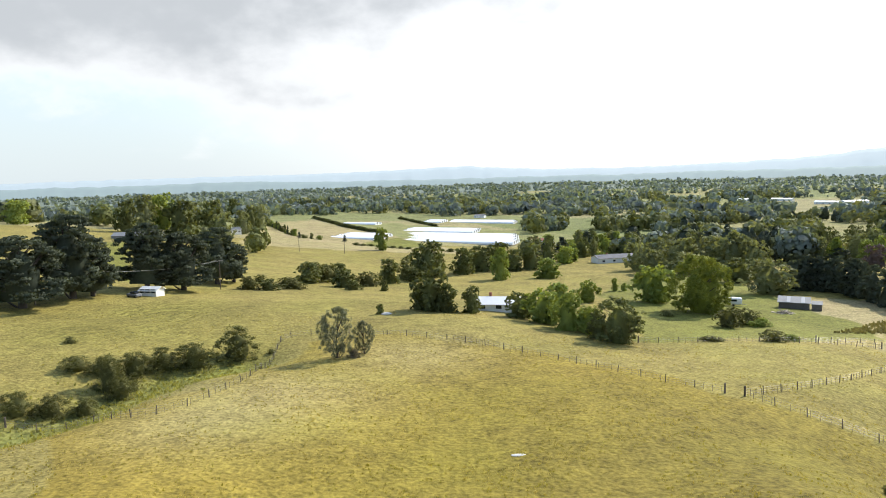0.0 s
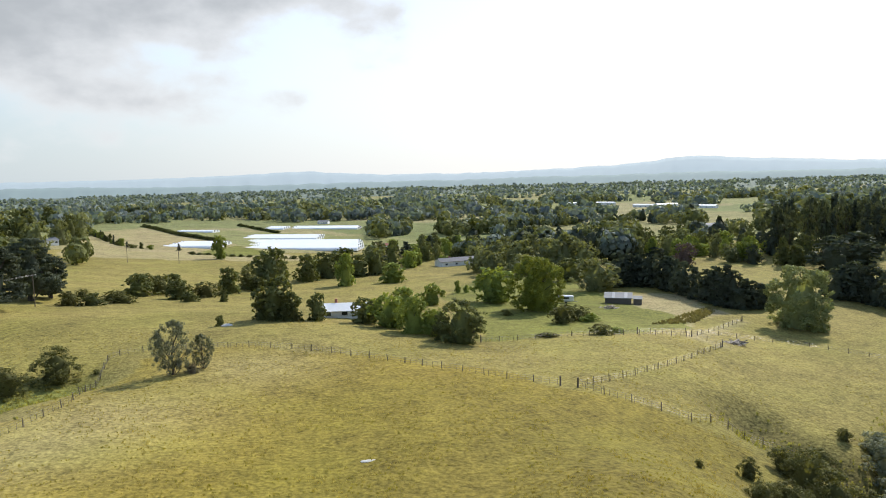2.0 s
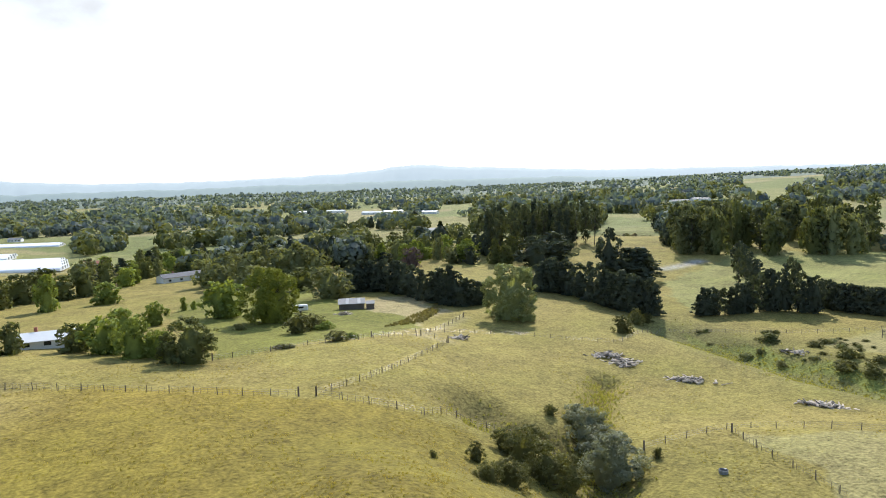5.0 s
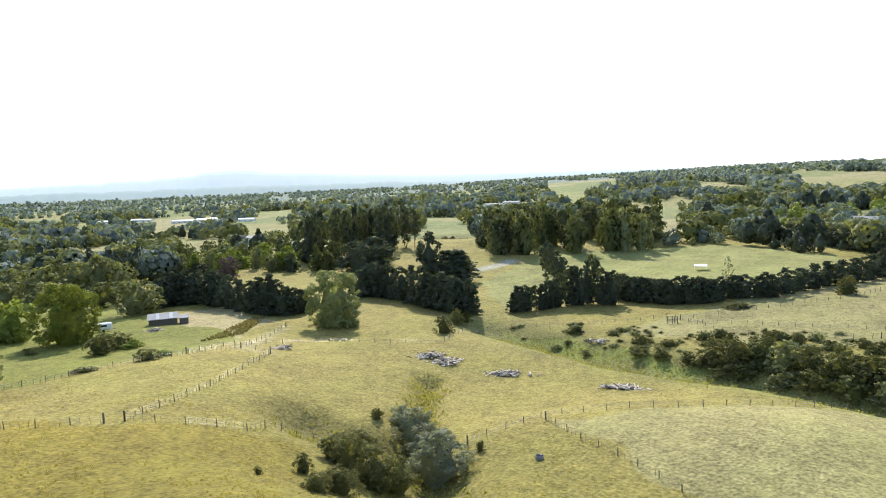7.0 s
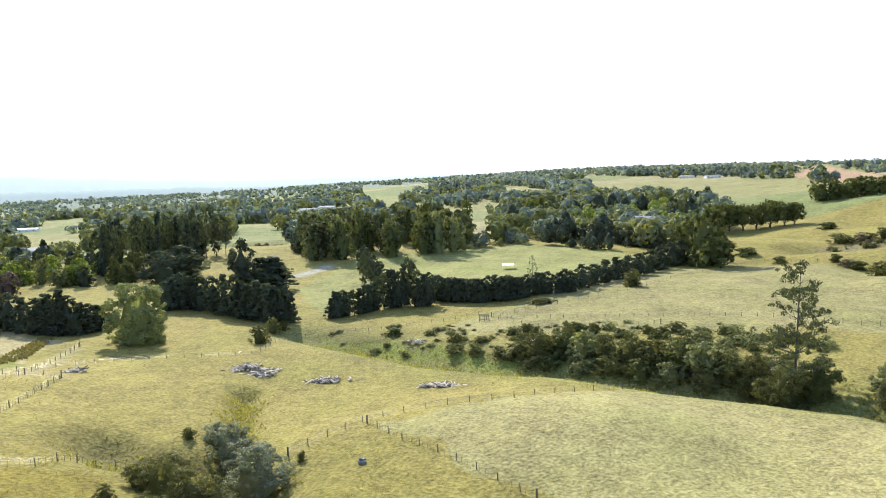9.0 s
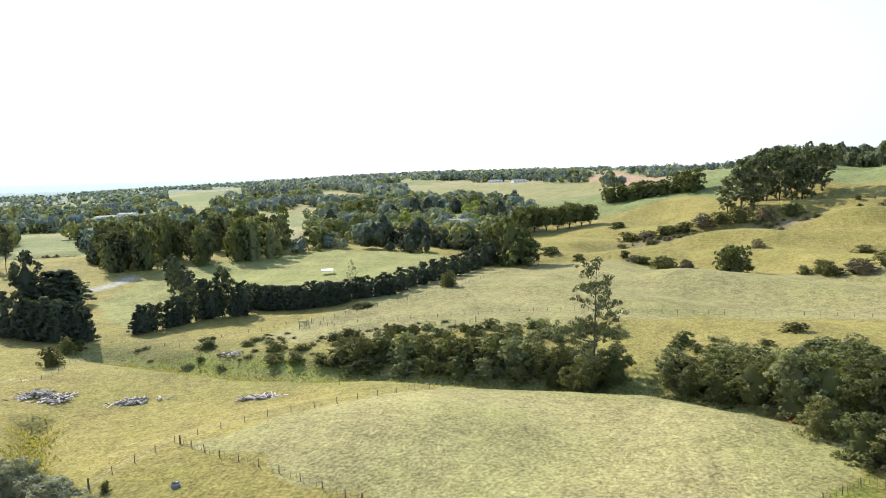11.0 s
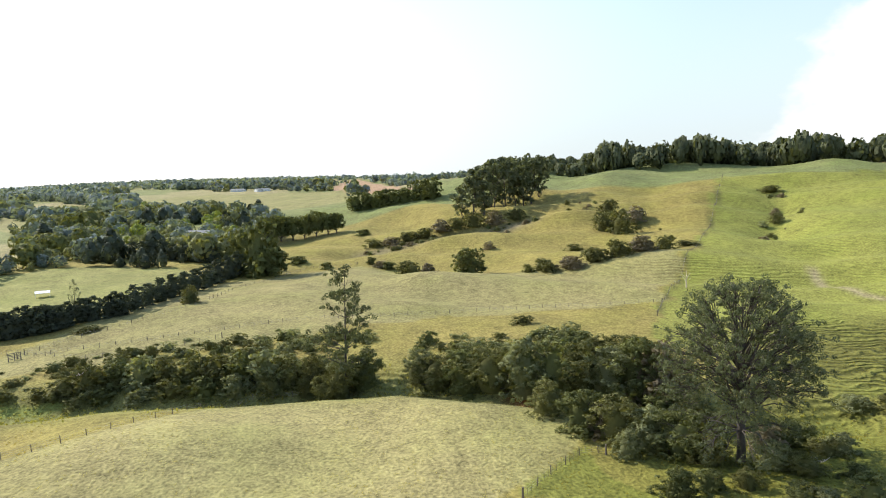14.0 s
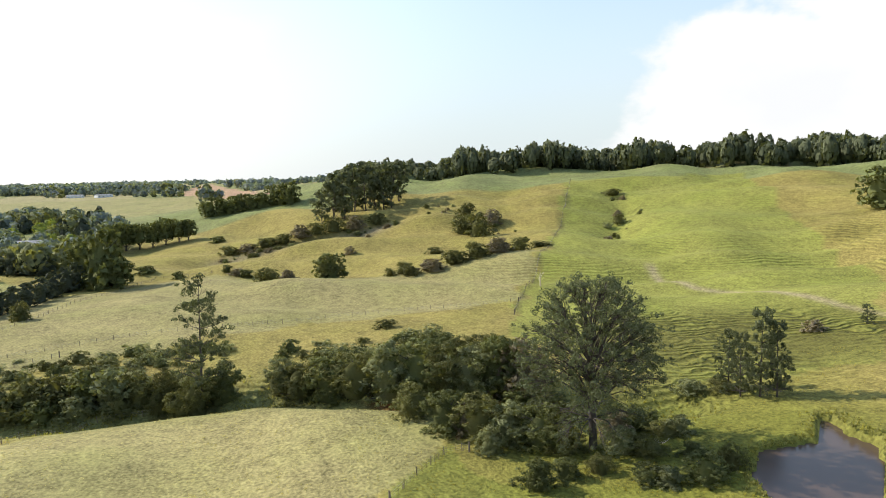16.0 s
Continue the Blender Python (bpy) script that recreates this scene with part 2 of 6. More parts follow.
DARK_TREES = [(-2.7, 173.1, 10.7, 10.7), (0.9, 171.4, 7.1, 7.1), (-5.6, 175.3, 5.8, 5.8), (7.3, 173.5, 7.5, 5.8), (19.2, 170.7, 6.6, 8.6), (-5.8, 318.4, 15.7, 18.3), (-12.2, 316.2, 10.4, 13), (10.5, 336, 13.8, 13.8), (19.7, 351.6, 13.9, 17.3), (29.6, 367.6, 15.1, 18.1), (35.6, 352.7, 11.6, 14.5), (46.5, 358.7, 12.5, 14.8), (36.6, 142.6, 8.4, 10.6), (33.4, 146.5, 5.5, 6.3), (122.4, 282, 10.1, 17.7)]
LIGHT_TREES = [(23.8, 163.6, 8.2, 9.1), (28.3, 155.3, 8.7, 9.2), (32.5, 153.7, 6, 6.6), (33.6, 197.4, 8.6, 9.9), (68.3, 223, 13.1, 15.4), (26.2, 310.6, 13.3, 10.2), (46.9, 221.6, 7.5, 7.5), (49, 317.7, 9, 13.2), (65.1, 259.2, 5.3, 3.1), (68.5, 259, 3.5, 2.6), (-39.7, 460.2, 15.1, 9.1), (21, 174.4, 5.8, 5.8)]
ROUND_TREE = [(75.1, 199.2, 16.6, 17.6)]
GREY_WILLOWS = [(100.5, 351.6, 13.8, 15), (115.4, 367.1, 15.8, 18.9), (118.6, 345.5, 16.2, 18), (135.7, 364.9, 16.6, 19.1), (137.6, 343.3, 16.4, 18.2), (140.2, 329.4, 17.6, 17.6), (145.8, 320.9, 15, 14.5), (130.3, 398.7, 13.7, 17.2), (154.2, 401.6, 15.5, 17.6), (164, 378.2, 14.8, 16.9), (115.3, 242.3, 13.7, 16.8), (99.8, 330.2, 11.3, 14.2), (114.7, 322.4, 11.2, 16.8)]
WILLOW = [(138.4, 162.1, 17.3, 16.6)]
FIELD_PINES = [(200.6, 139.3, 7.3, 5.3), (202.3, 137.1, 10.1, 5.7), (206.3, 135.4, 9, 5.7), (209.3, 133, 10.7, 5.3), (214, 131.9, 10.4, 5.8), (218.6, 130.7, 11.8, 5.9), (223.5, 128.8, 14.1, 6.8), (224.9, 125.4, 12.8, 6), (228.4, 122.6, 18.8, 5.6), (227.2, 118.3, 11.9, 6.4), (228.2, 114.6, 12.2, 5.9), (268.2, 167.3, 15.6, 5.7)]
HEDGE_A = [(242.1, 119.2, 9.3, 6.2), (238, 113.8, 9.1, 6.1), (236.3, 109.6, 9.9, 6), (235.6, 106.1, 9.4, 6), (234.9, 102.6, 9.3, 5.9), (234.2, 99.1, 9.7, 5.9), (233.5, 95.8, 9.2, 5.4), (236.1, 91.4, 9.6, 5.9), (235.4, 87.9, 9.1, 5.8), (236.7, 85.3, 9.6, 5.8), (239.1, 83.1, 8.8, 5.8), (242.7, 81.3, 8.9, 5.9)]
HEDGE_B = [(249, 70.7, 8.5, 6.4), (251.2, 67, 8.6, 6.4), (259.2, 64.8, 8.8, 6.6), (268.1, 62.5, 8.6, 6.8), (276.4, 59.9, 8.8, 7), (285.7, 57.3, 9.1, 7.2), (293.9, 54.2, 9.3, 7.4), (302.9, 51.1, 9.6, 7.6), (314.8, 48.3, 9.9, 7.8), (326.7, 45.1, 10.8, 8.1), (338.3, 41.6, 11.7, 8.4), (345.1, 38.6, 11.9, 8), (247.7, 79.1, 8.6, 6), (247, 74.5, 8.5, 6)]
HEDGE_C = [(311.8, 195.3, 12, 6), (301, 185.3, 12.7, 5.8), (287.5, 173.9, 12.7, 6.1), (274.2, 162.9, 12.1, 5.8), (325.1, 201.8, 11.3, 5.6)]
BELT_A = [(128, 250, 12, 6.9), (132, 251.2, 12.1, 7), (135.5, 249.9, 12.6, 7.5), (138.1, 247.1, 12.6, 7.5), (140.9, 244.3, 13, 7.4), (140.8, 237, 12.7, 7.3), (140.8, 230.1, 12.4, 7.1), (139.2, 220.8, 12, 6.9), (137.8, 212.3, 11.7, 6.7), (136.6, 204.3, 11, 6.5), (137.9, 200.3, 12, 6.8), (138.6, 195.4, 13.1, 7.1), (140.4, 191.6, 9.8, 6.7), (145.5, 192.2, 8.8, 6.4), (149.9, 191.6, 8, 6)]
BELT_B = [(189.4, 205.3, 12.9, 7.8), (194, 204.3, 13.5, 7.9), (194.4, 198.8, 13.7, 7.8), (194.7, 193.4, 13.6, 7.7), (193.1, 186.2, 13.7, 7.5), (190.6, 178.6, 13.8, 7.3), (188.3, 171.3, 13.9, 7.2), (187.1, 165.2, 13.6, 7.4), (185.9, 159.4, 13.4, 7.3), (184.7, 153.7, 13.1, 7.2), (185.4, 149.6, 12.6, 6.7), (186.9, 146.4, 11.8, 5.9), (237.3, 211.2, 23.5, 10.4), (242, 204.9, 15.6, 15.6), (245.9, 199.7, 15.6, 15.6), (246.5, 268.6, 17.9, 16.7), (265.5, 275.4, 15.6, 17.5)]
POPLAR = [(247.6, 80.6, 15, 4.3)]
PADDOCK_SHRUBS = [(155, 132.9, 4.8, 6.1), (171.6, 141.5, 4.8, 5.5), (176.9, 141.7, 3.4, 4.9), (260.3, 46, 6.1, 7), (44.5, 67.1, 1.1, 1.1), (51.9, 68.4, 2.7, 3), (228.9, 72.3, 1.6, 7.9)]
GULLY_SHRUBS = [(74.6, 65.6, 8.1, 11), (82, 73.7, 5.4, 9.3), (84.5, 79.6, 6.1, 8.5), (87.8, 85.4, 4.2, 6.3), (60.9, 73.3, 3.3, 5), (61.1, 69.4, 4.9, 6.5), (59.5, 63.9, 5.1, 7), (63.6, 63.9, 4.8, 6.5), (51, 60.6, 3.5, 5.7), (83.6, 87.9, 2.1, 2.5), (75.8, 83.8, 3, 4.9), (81.9, 63.5, 1.8, 1.8), (47.3, 60.1, 2.7, 4.1), (78.7, 73.7, 3.8, 5.7)]
LONE_PINE = [(151.7, -4.9, 29.2, 14.2)]
RIDGE_TREES = [(227.8, -312.8, 18.9, 22), (346.3, 27.9, 25.6, 24.5), (344.7, 23.6, 17, 17), (376.8, 39.5, 18.6, 15.5), (293.4, -64, 11.3, 13.8), (264.8, 47.8, 3.5, 4.9), (435.6, 54.2, 12.9, 14.3), (425.3, 63.4, 12.6, 14)]
HILL_PINES = [(443.6, -93.3, 22.8, 16.2), (429, -97.2, 27.2, 17.9), (433.2, -105.2, 31.2, 18.1), (445.7, -115.5, 33.7, 18.7), (451.8, -124.4, 34.3, 19), (462.3, -134.7, 32.8, 19.6), (461.9, -140.3, 32.9, 19.6), (468, -147.8, 31.1, 18.3), (474.4, -155.6, 30, 16.2), (467.5, -107.8, 28.1, 17.1), (481.9, -122.9, 31.5, 18.6), (480.6, -136.2, 30, 18.7)]
ROW_TREES = [(489.1, 24.7, 17.5, 16), (489.3, 16.7, 17.5, 15.9), (488.9, 8.7, 17.5, 15.9), (487.9, 0.7, 16.7, 15.9), (486.1, -7.2, 15.8, 14.2), (485.4, -13.1, 14.2, 11.9), (485.5, 32.4, 17.4, 15.9)]
BIG_PINE = [(85.1, -56.9, 27, 22.4)]
POND_PINES = [(104, -60, 13.5, 11.5), (91.9, -92.3, 12.2, 7.3), (88.8, -93.7, 16, 8.8), (86.7, -95.2, 13.1, 7.6), (96.1, -93.7, 11.4, 6.8), (108.8, -146.3, 5.4, 4.5)]
BANK_SHRUBS_A = [(144.4, -24.2, 8.2, 11.2), (138.6, -29, 8.9, 12.1), (135.1, -33.9, 9.7, 13), (130.5, -39.3, 10.5, 12.8), (128.1, -45, 10.4, 12.7), (125, -49.2, 11.3, 13.7), (122.3, -53.3, 11.2, 13.7), (120.3, -58.5, 12.2, 14.8), (117, -61.8, 12, 13.5), (142.6, -60.7, 5.3, 9.1), (139.3, -52.4, 6.2, 11.3), (138, -64.5, 6.3, 10.2), (150.2, -21.4, 6.3, 9), (144.2, -35, 5.1, 10), (179.2, -53.9, 2.8, 7.8)]
BANK_SHRUBS_B = [(110, -37.3, 5.7, 9), (100.8, -39.8, 6.9, 9.4), (96.7, -43.9, 6.8, 10.2), (93, -47, 6.7, 10), (88.9, -50.6, 6.6, 9.8), (85.5, -52.5, 4.3, 7), (81.5, -59.6, 4.3, 7.1), (76.8, -42.8, 4.6, 5.7), (98.5, -42.8, 5.4, 6.5), (117.3, -60.1, 5.5, 9), (88.7, -68.1, 4, 7.7), (83.4, -69.2, 2.3, 5.6), (89.8, -42.5, 4.3, 5.2), (71.9, -57, 2.7, 5.7)]
BANK_SHRUBS_C = [(77.3, -52.8, 3, 5), (77.8, -47.7, 3.3, 4.9), (78.6, -62.3, 3.2, 6.1), (83.4, -71.4, 3.1, 5.7), (67.7, -62.6, 3.8, 6.2), (68.5, -67.6, 3.5, 5.1), (70.2, -58.4, 2.9, 4.9), (75.5, -67.1, 2.2, 4.4), (88.1, -63.3, 3.9, 6.6), (107.7, -63.7, 5.3, 8.6), (111.2, -58.6, 5.3, 8.7), (97, -93.3, 2.4, 6.8), (101.7, -89.6, 2.8, 6.9)]
PLUM_TREES = [(201.3, 319.1, 11.0, 13.0)]
VALLEY_SCRUB = [(71.1, 169.7, 4.6, 7.6), (77.2, 174.1, 4.4, 7.9), (78.9, 169.9, 2.5, 6.2), (69.7, 143.9, 2.4, 5.3), (62.1, 189.8, 2, 4), (74.7, 146.3, 1.6, 4.1), (57.2, 145.1, 1.3, 5.2)]
LEFT_GROVE = [(-203.6, 452.1, 20.2, 16.1), (-211.8, 497.4, 26.4, 22), (-205.9, 518.1, 24.9, 22.7), (-180.9, 484.1, 25.2, 25.2), (-182.1, 515.6, 22.2, 22.2), (-155.8, 473, 24.3, 20.3), (-141.7, 451.9, 19.3, 15.4), (-281.2, 463.3, 15, 17.6), (-298.1, 501.4, 14.2, 19), (-155.1, 545.5, 18.5, 13.8), (-158.6, 582.9, 19.7, 14.7), (-160.4, 617.7, 20.8, 15.6), (-641.2, 1323.2, 19.1, 23.9), (-277.5, 940.1, 23.9, 23.9), (-270.2, 521.5, 5.7, 12.4)]
RAVINE_SHRUBS_A = [(167.5, 58.2, 4.9, 8.9), (167.6, 52.7, 6, 8.9), (167.9, 47.1, 6, 8.8), (166.8, 41.3, 6.6, 8.7), (165.9, 35.6, 7, 9.1), (164.2, 29.8, 6.9, 9), (162.9, 24.1, 7.3, 9.7), (160.4, 18.5, 7.4, 9.5), (158.5, 13, 7.7, 9.4), (158, 7.7, 7.7, 9.4), (156.6, 2.4, 6.5, 9.3), (160.2, 33.2, 4.5, 8.3), (158, 26.2, 4.9, 8.1), (156.5, 19.4, 4.8, 8), (155.5, 11.5, 4.8, 7.9)]
RAVINE_SHRUBS_B = [(149.8, -3.2, 9.5, 9), (150.5, -0.5, 7, 8), (152.9, -9.1, 8.5, 10.4), (156.5, -4.1, 6.5, 7.9), (167.5, 63.9, 3.2, 6), (169.1, 71.5, 3.3, 6.2), (169.6, 77.4, 2.8, 6.3), (162.7, 48.6, 3.5, 7.2), (160.8, 40, 3.9, 7), (162.7, 54, 2.8, 5.8), (175.6, 72.6, 2.9, 6.4), (175.6, 79.9, 3.4, 4.8), (182.7, 104.3, 2.9, 7), (171.3, 104, 1.9, 5), (169.3, 92.9, 1.9, 4.9), (154, 3.7, 4.3, 7.8), (174.2, 19.8, 4.1, 8.8)]
HILL_SCRUB = [(409.6, -32.6, 4.7, 13.4), (406.4, -42.3, 4.7, 13.3), (405.2, -52.1, 5.3, 13.3), (406.4, -62.2, 6, 13.4), (408.6, -72.6, 6.8, 13.5), (408.5, -82.5, 7.5, 13.6), (408.6, -92.6, 8.2, 13.6), (408.1, -105.7, 7.5, 13.7), (411.4, -120, 7, 13.9), (324.8, -42.9, 6.4, 9.7), (315.2, -49.4, 6.3, 7.8), (352.8, -151.8, 10.6, 12.5), (338.7, -155.5, 12.1, 15.2), (358.5, -173.2, 9.1, 13), (384.4, -168.4, 8.9, 13.6), (273.1, -93.2, 4.7, 9.5), (268.2, -102.6, 4.7, 9.4), (267.7, -113.3, 5.2, 9.5), (265.6, -122.2, 5.7, 9.6), (265.1, -131.8, 6.3, 9.7)]
HILL_SCRUB_B = [(278.4, -92.5, 4.8, 9.6), (271.4, -101.4, 4.7, 9.5), (269.3, -110.8, 5.7, 9.5), (266.4, -120, 6.7, 9.6), (266.2, -130.5, 6.8, 10.7), (267.3, -142, 6.9, 10.9), (328, -41.4, 7, 11.9), (313.9, -49.5, 5.7, 10.4), (294.4, -64.4, 9.9, 13.8), (279.1, -86.4, 3.4, 5.8), (349.6, -87.4, 4.1, 7.6), (321.4, -123.5, 4.5, 11.2), (278.7, -158.4, 2.6, 10.5), (344.7, -30.4, 3.4, 8.5), (319, -230.9, 6.4, 7.7), (390.2, -278, 4.7, 15.6), (113.6, -135.5, 2.9, 5.9)]
FAR_SHRUBS = [(379.8, 11.3, 4.3, 12.4), (360.9, -3.9, 3.5, 7.1), (351.1, -26.4, 4, 5.8), (341.1, -34.1, 3.9, 8.4), (259.7, 45.9, 3.9, 5.6), (230.3, 70.5, 1.6, 8), (456.2, -29.5, 3.7, 11.2)]
PALE_PADDOCK = [(99.6, 62.1), (131.9, 27.6), (154.6, 6.3), (150, -14), (152.7, -1.4), (128.5, -40.9), (120.7, -44.5), (95.7, -38.6), (82.9, -27.9), (80.3, -21), (80.1, 25.2)]
PLATEAU = [(204.1, 142.4), (240.1, 138.9), (249.7, 101.3), (256.4, 83.1), (293, 67.3), (384.3, 66.1), (420.4, 133.4), (383.2, 186.8), (348.3, 220.1), (251.4, 192.5), (227, 172.5)]
GREEN_HILL = [(455.9, -285.5), (263.1, -152.3), (173.2, -89.1), (150.1, -78.6), (103.3, -88.3), (88, -122.6), (145, -201.6), (425.2, -416.5), (407.8, -321.7)]
BARN_PADDOCK = [(122.8, 226.5), (146.4, 228.2), (132.8, 200.1), (128.6, 181.5), (102.1, 159.7), (93.2, 161.3), (103.1, 197.1)]
LUSH_VALLEY = [(41.4, 144.6), (57, 249.8), (104, 344.3), (120.3, 282.6), (108.8, 206.8), (107.3, 166.7), (99, 155), (80.8, 147.5), (42.2, 145.6)]
POLY_FIELD = [(-188.6, 776.5), (-161.9, 910.4), (22.1, 457), (-130, 442.9)]
GREEN_FIELD = [(-175.2, 353.1), (-174.2, 396.8), (-98.4, 219.6), (-106.7, 220.3)]
GREEN_STRIP = [(-58.3, 509.3), (-38.8, 595.8), (-4.4, 514.3), (-39.3, 479.2)]
FAR_PADDOCK = [(184.9, 96.2), (189.1, 35.5), (200.1, -35.4), (190, -99.5), (261.7, -147.3), (287.3, -74.5), (351.9, -19.2), (318.2, 47.9)]
POND = [(71.1, -75.2), (70.4, -80.2), (70.2, -84.4), (76.1, -92), (74.9, -94.1), (70.2, -91.1), (64.4, -91), (48.8, -69.6), (54.1, -62), (65.3, -67.8)]
SPUR_GREEN = [(93.7, -37.9), (80.5, -38.9), (75.5, -46.3), (69.3, -55), (73, -72.5), (64.2, -66.6), (61, -63.3), (78.9, -24.2)]
KNOLL = [(-56, 91.4), (-33.7, 99.1), (-25.5, 137.1), (-9.7, 137.9), (14.9, 124.8), (40.1, 96.7), (54.6, 83.9), (60.2, 76), (41.1, 60.7), (46.1, 39.3), (-0.7, 24.4), (-15.7, 24.6)]
RAVINE_GREEN = [(177.4, 129.5), (175.9, 103.8), (166.9, 66.2), (161.7, 48.3), (162.3, 58.8), (166.2, 89.3), (169.9, 109.8)]
RUSHES = [(92.2, 160.9), (108.1, 166.1), (133.3, 191.2), (130.9, 194), (109.2, 176.3)]
HAY_FIELD = [(1203.1, -19.8), (2257.2, -128.9), (661.3, -112.4), (849, -68.7)]
CLEARING_A = [[(644, 1254), (652, 1128), (530, 920), (524, 1022)], [(550, 829), (544, 709), (360, 470), (356, 538)], [(365, 674), (368, 584), (227, 363), (220, 408)], [(227, 318), (235, 292), (184, 229), (174, 244)], [(637, 577), (626, 502), (409, 328), (403, 366)], [(410, 401), (420, 321), (306, 234), (283, 277)], [(330, 254), (385, 122), (250, 79), (219, 169)], [(2442, 1511), (2013, 1098), (946, 516), (985, 610)], [(2442, 1332), (2082, 1034), (1206, 599), (1266, 690)], [(724, 319), (719, 280), (528, 205), (523, 231)]]
CLEARING_B = [[(544, 235), (547, 213), (411, 160), (405, 175)], [(1524, 569), (1357, 382), (952, 268), (1003, 374)], [(1787, 441), (1557, 225), (777, 111), (832, 204)], [(1596, 334), (1070, -52), (591, -28), (873, 184)], [(807, 52), (620, -34), (493, -27), (553, 36)], [(590, -23), (460, -100), (366, -80), (430, -16)], [(1739, 1082), (1469, 796), (817, 444), (878, 548)], [(840, 368), (811, 316), (539, 211), (551, 243)], [(-255, 1022), (122, 995), (53, 440), (-94, 370)], [(155, 863), (194, 851), (125, 548), (98, 552)]]
CLEARING_C = [[(279, 671), (296, 647), (227, 496), (213, 512)], [(335, 614), (368, 578), (223, 350), (199, 363)], [(658, 1305), (707, 1240), (433, 760), (404, 800)], [(75, 420), (111, 414), (78, 292), (52, 295)], [(544, 1671), (613, 1604), (474, 1237), (418, 1283)], [(74, 509), (130, 501), (98, 378), (56, 384)], [(2244, 1394), (1908, 1062), (1480, 824), (1649, 1025)], [(1366, 456), (1289, 363), (920, 260), (953, 318)], [(547, 96), (538, 70), (461, 60), (461, 81)]]
FENCE_KNOLL = [(-60.4, 92.5), (-48.7, 92.3), (-39, 86.3), (-34.8, 90.7), (-32.6, 95.8), (-30.4, 105.1), (-32.7, 138.8), (-26.4, 141.8), (-16.7, 139.2), (-0.6, 133.6), (8, 128.8), (15.7, 122.3), (24.3, 110.8), (33, 100.7), (40.1, 96.7)]
FENCE_CROSS = [(42.7, 96.1), (52.1, 101.5), (66.2, 110.9), (77.4, 119.8), (94.4, 134.3)]
FENCE_GULLY = [(42.7, 96.1), (48, 90.4), (54.8, 84.8), (70.1, 90.3), (74.6, 83.3), (75.8, 76)]
FENCE_TRACK = [(95.4, 135.7), (92.8, 143.8), (110, 157.5), (126.3, 170.9)]
FENCE_YARD = [(79.2, 144.6), (96, 150.3), (103.1, 148.5), (124.4, 140.1), (131.6, 132.2), (142.3, 123.1), (178, 136.7), (184.6, 112.9), (207.1, 91.4), (212.7, 86.3), (193.7, 62.6), (192.2, 46.5), (200, 27.6)]
FENCE_PALE = [(83.3, 67.1), (99.6, 63.9), (105.7, 60.5), (113.6, 52.9), (116.7, 42.9), (130.3, 29.4), (153.6, 17.5), (152.9, -4.3), (152, -3.9)]
FENCE_SPUR = [(98.9, 62.3), (92.8, 53.3), (87.6, 41), (80.6, 26.1)]
FENCE_HEDGE = [(208.8, 82.1), (229.8, 63.3), (253.7, 42.8), (294, 33.9), (358.9, 8.2), (368.1, 7), (355.7, -19.4)]
FENCE_FAR = [(204.8, 82.4), (206.2, 48.7), (211.5, 4.5), (207, -14.4), (204.6, -36.2), (204.5, -69.9), (195.4, -82.9), (189.7, -100.1)]
FENCE_HILL = [(461.1, -289.8), (357.2, -220.5), (296.3, -178), (262.1, -151.7), (207.7, -112.4), (175.9, -91.4)]
FENCE_BANK = [(79.2, -23.5), (85.7, -29.6), (92.7, -37.4), (90.8, -39.4)]
FENCE_VALLEY = [(41.1, 143.8), (55.4, 143.7), (69.1, 142.2), (85.2, 143.2), (92.8, 143.8)]
BARN = [(105.6, 205.5)]
CARAVAN = [(90.2, 212.4)]
LOW_HOUSE = [(15.5, 185.2)]
ROAD_HOUSE = [(-80, 190)]
CAR = [(-82.7, 184.8)]
HOMES = [(80, 552.2), (101.3, 400.7), (54.9, 952.7), (-161.8, 535.2), (-582, 1282.3), (-223.8, 557.8), (-173.5, 398.9), (544.8, 1227.2), (574.9, 1029.7), (607.9, 1018.5), (608.3, 913.2), (824.1, 604.7), (865.3, 600.2), (1428.8, 466.2), (1417.9, 359.5), (357, 529.1), (547.1, 88.7), (1390.7, 458.5), (1352.1, 141.7), (1294.4, 93.8), (583.8, 1184.7)]
TUNNELS = [(6, 553), (-2, 676), (40, 620), (-70, 555), (-40, 620), (-91, 800), (-8, 850), (50, 850)]
TANK = [(82.5, 53.1)]
GATE = [(202.9, 82.3)]
BARE_TREE = [(207.6, -118.1)]
CANOPY = [(322.8, 117.6)]
PILES = [(128.5, 115.1), (127.4, 109), (129.4, 91.8), (133.9, 65), (101.5, 139.3), (180, 58.1), (175.5, 92.5), (96.9, 193.9)]
ROCK = [(7.7, 72.4)]
TROUGH = [(-15.2, 164.6)]
POLES = [(-133.4, 156.4), (-97.3, 164.4), (-70.9, 220.7)]
POLE_FAR = [(-59.3, 425.2), (-85.4, 417.3)]
STAND_A = [(248.9, 321.1), (270.5, 311.5), (281.8, 280.6), (333.9, 303.5), (359.5, 357.2), (321.5, 369.7), (290.9, 368.7)]
STAND_B = [(324.7, 246), (344.6, 217.7), (368.3, 179.5), (393.3, 161.5), (433.4, 179.9), (410.7, 241.4), (376.9, 282.9)]
HEDGE_D = [(462.5, 146.8), (444.6, 108.8), (421.7, 75.3), (404.3, 55.8)]
TUNNEL_HEDGE = [(-168, 929), (-100, 727), (-58, 641)]
UPPER_HEDGE = [(-54, 937), (-30, 850), (-4, 767)]
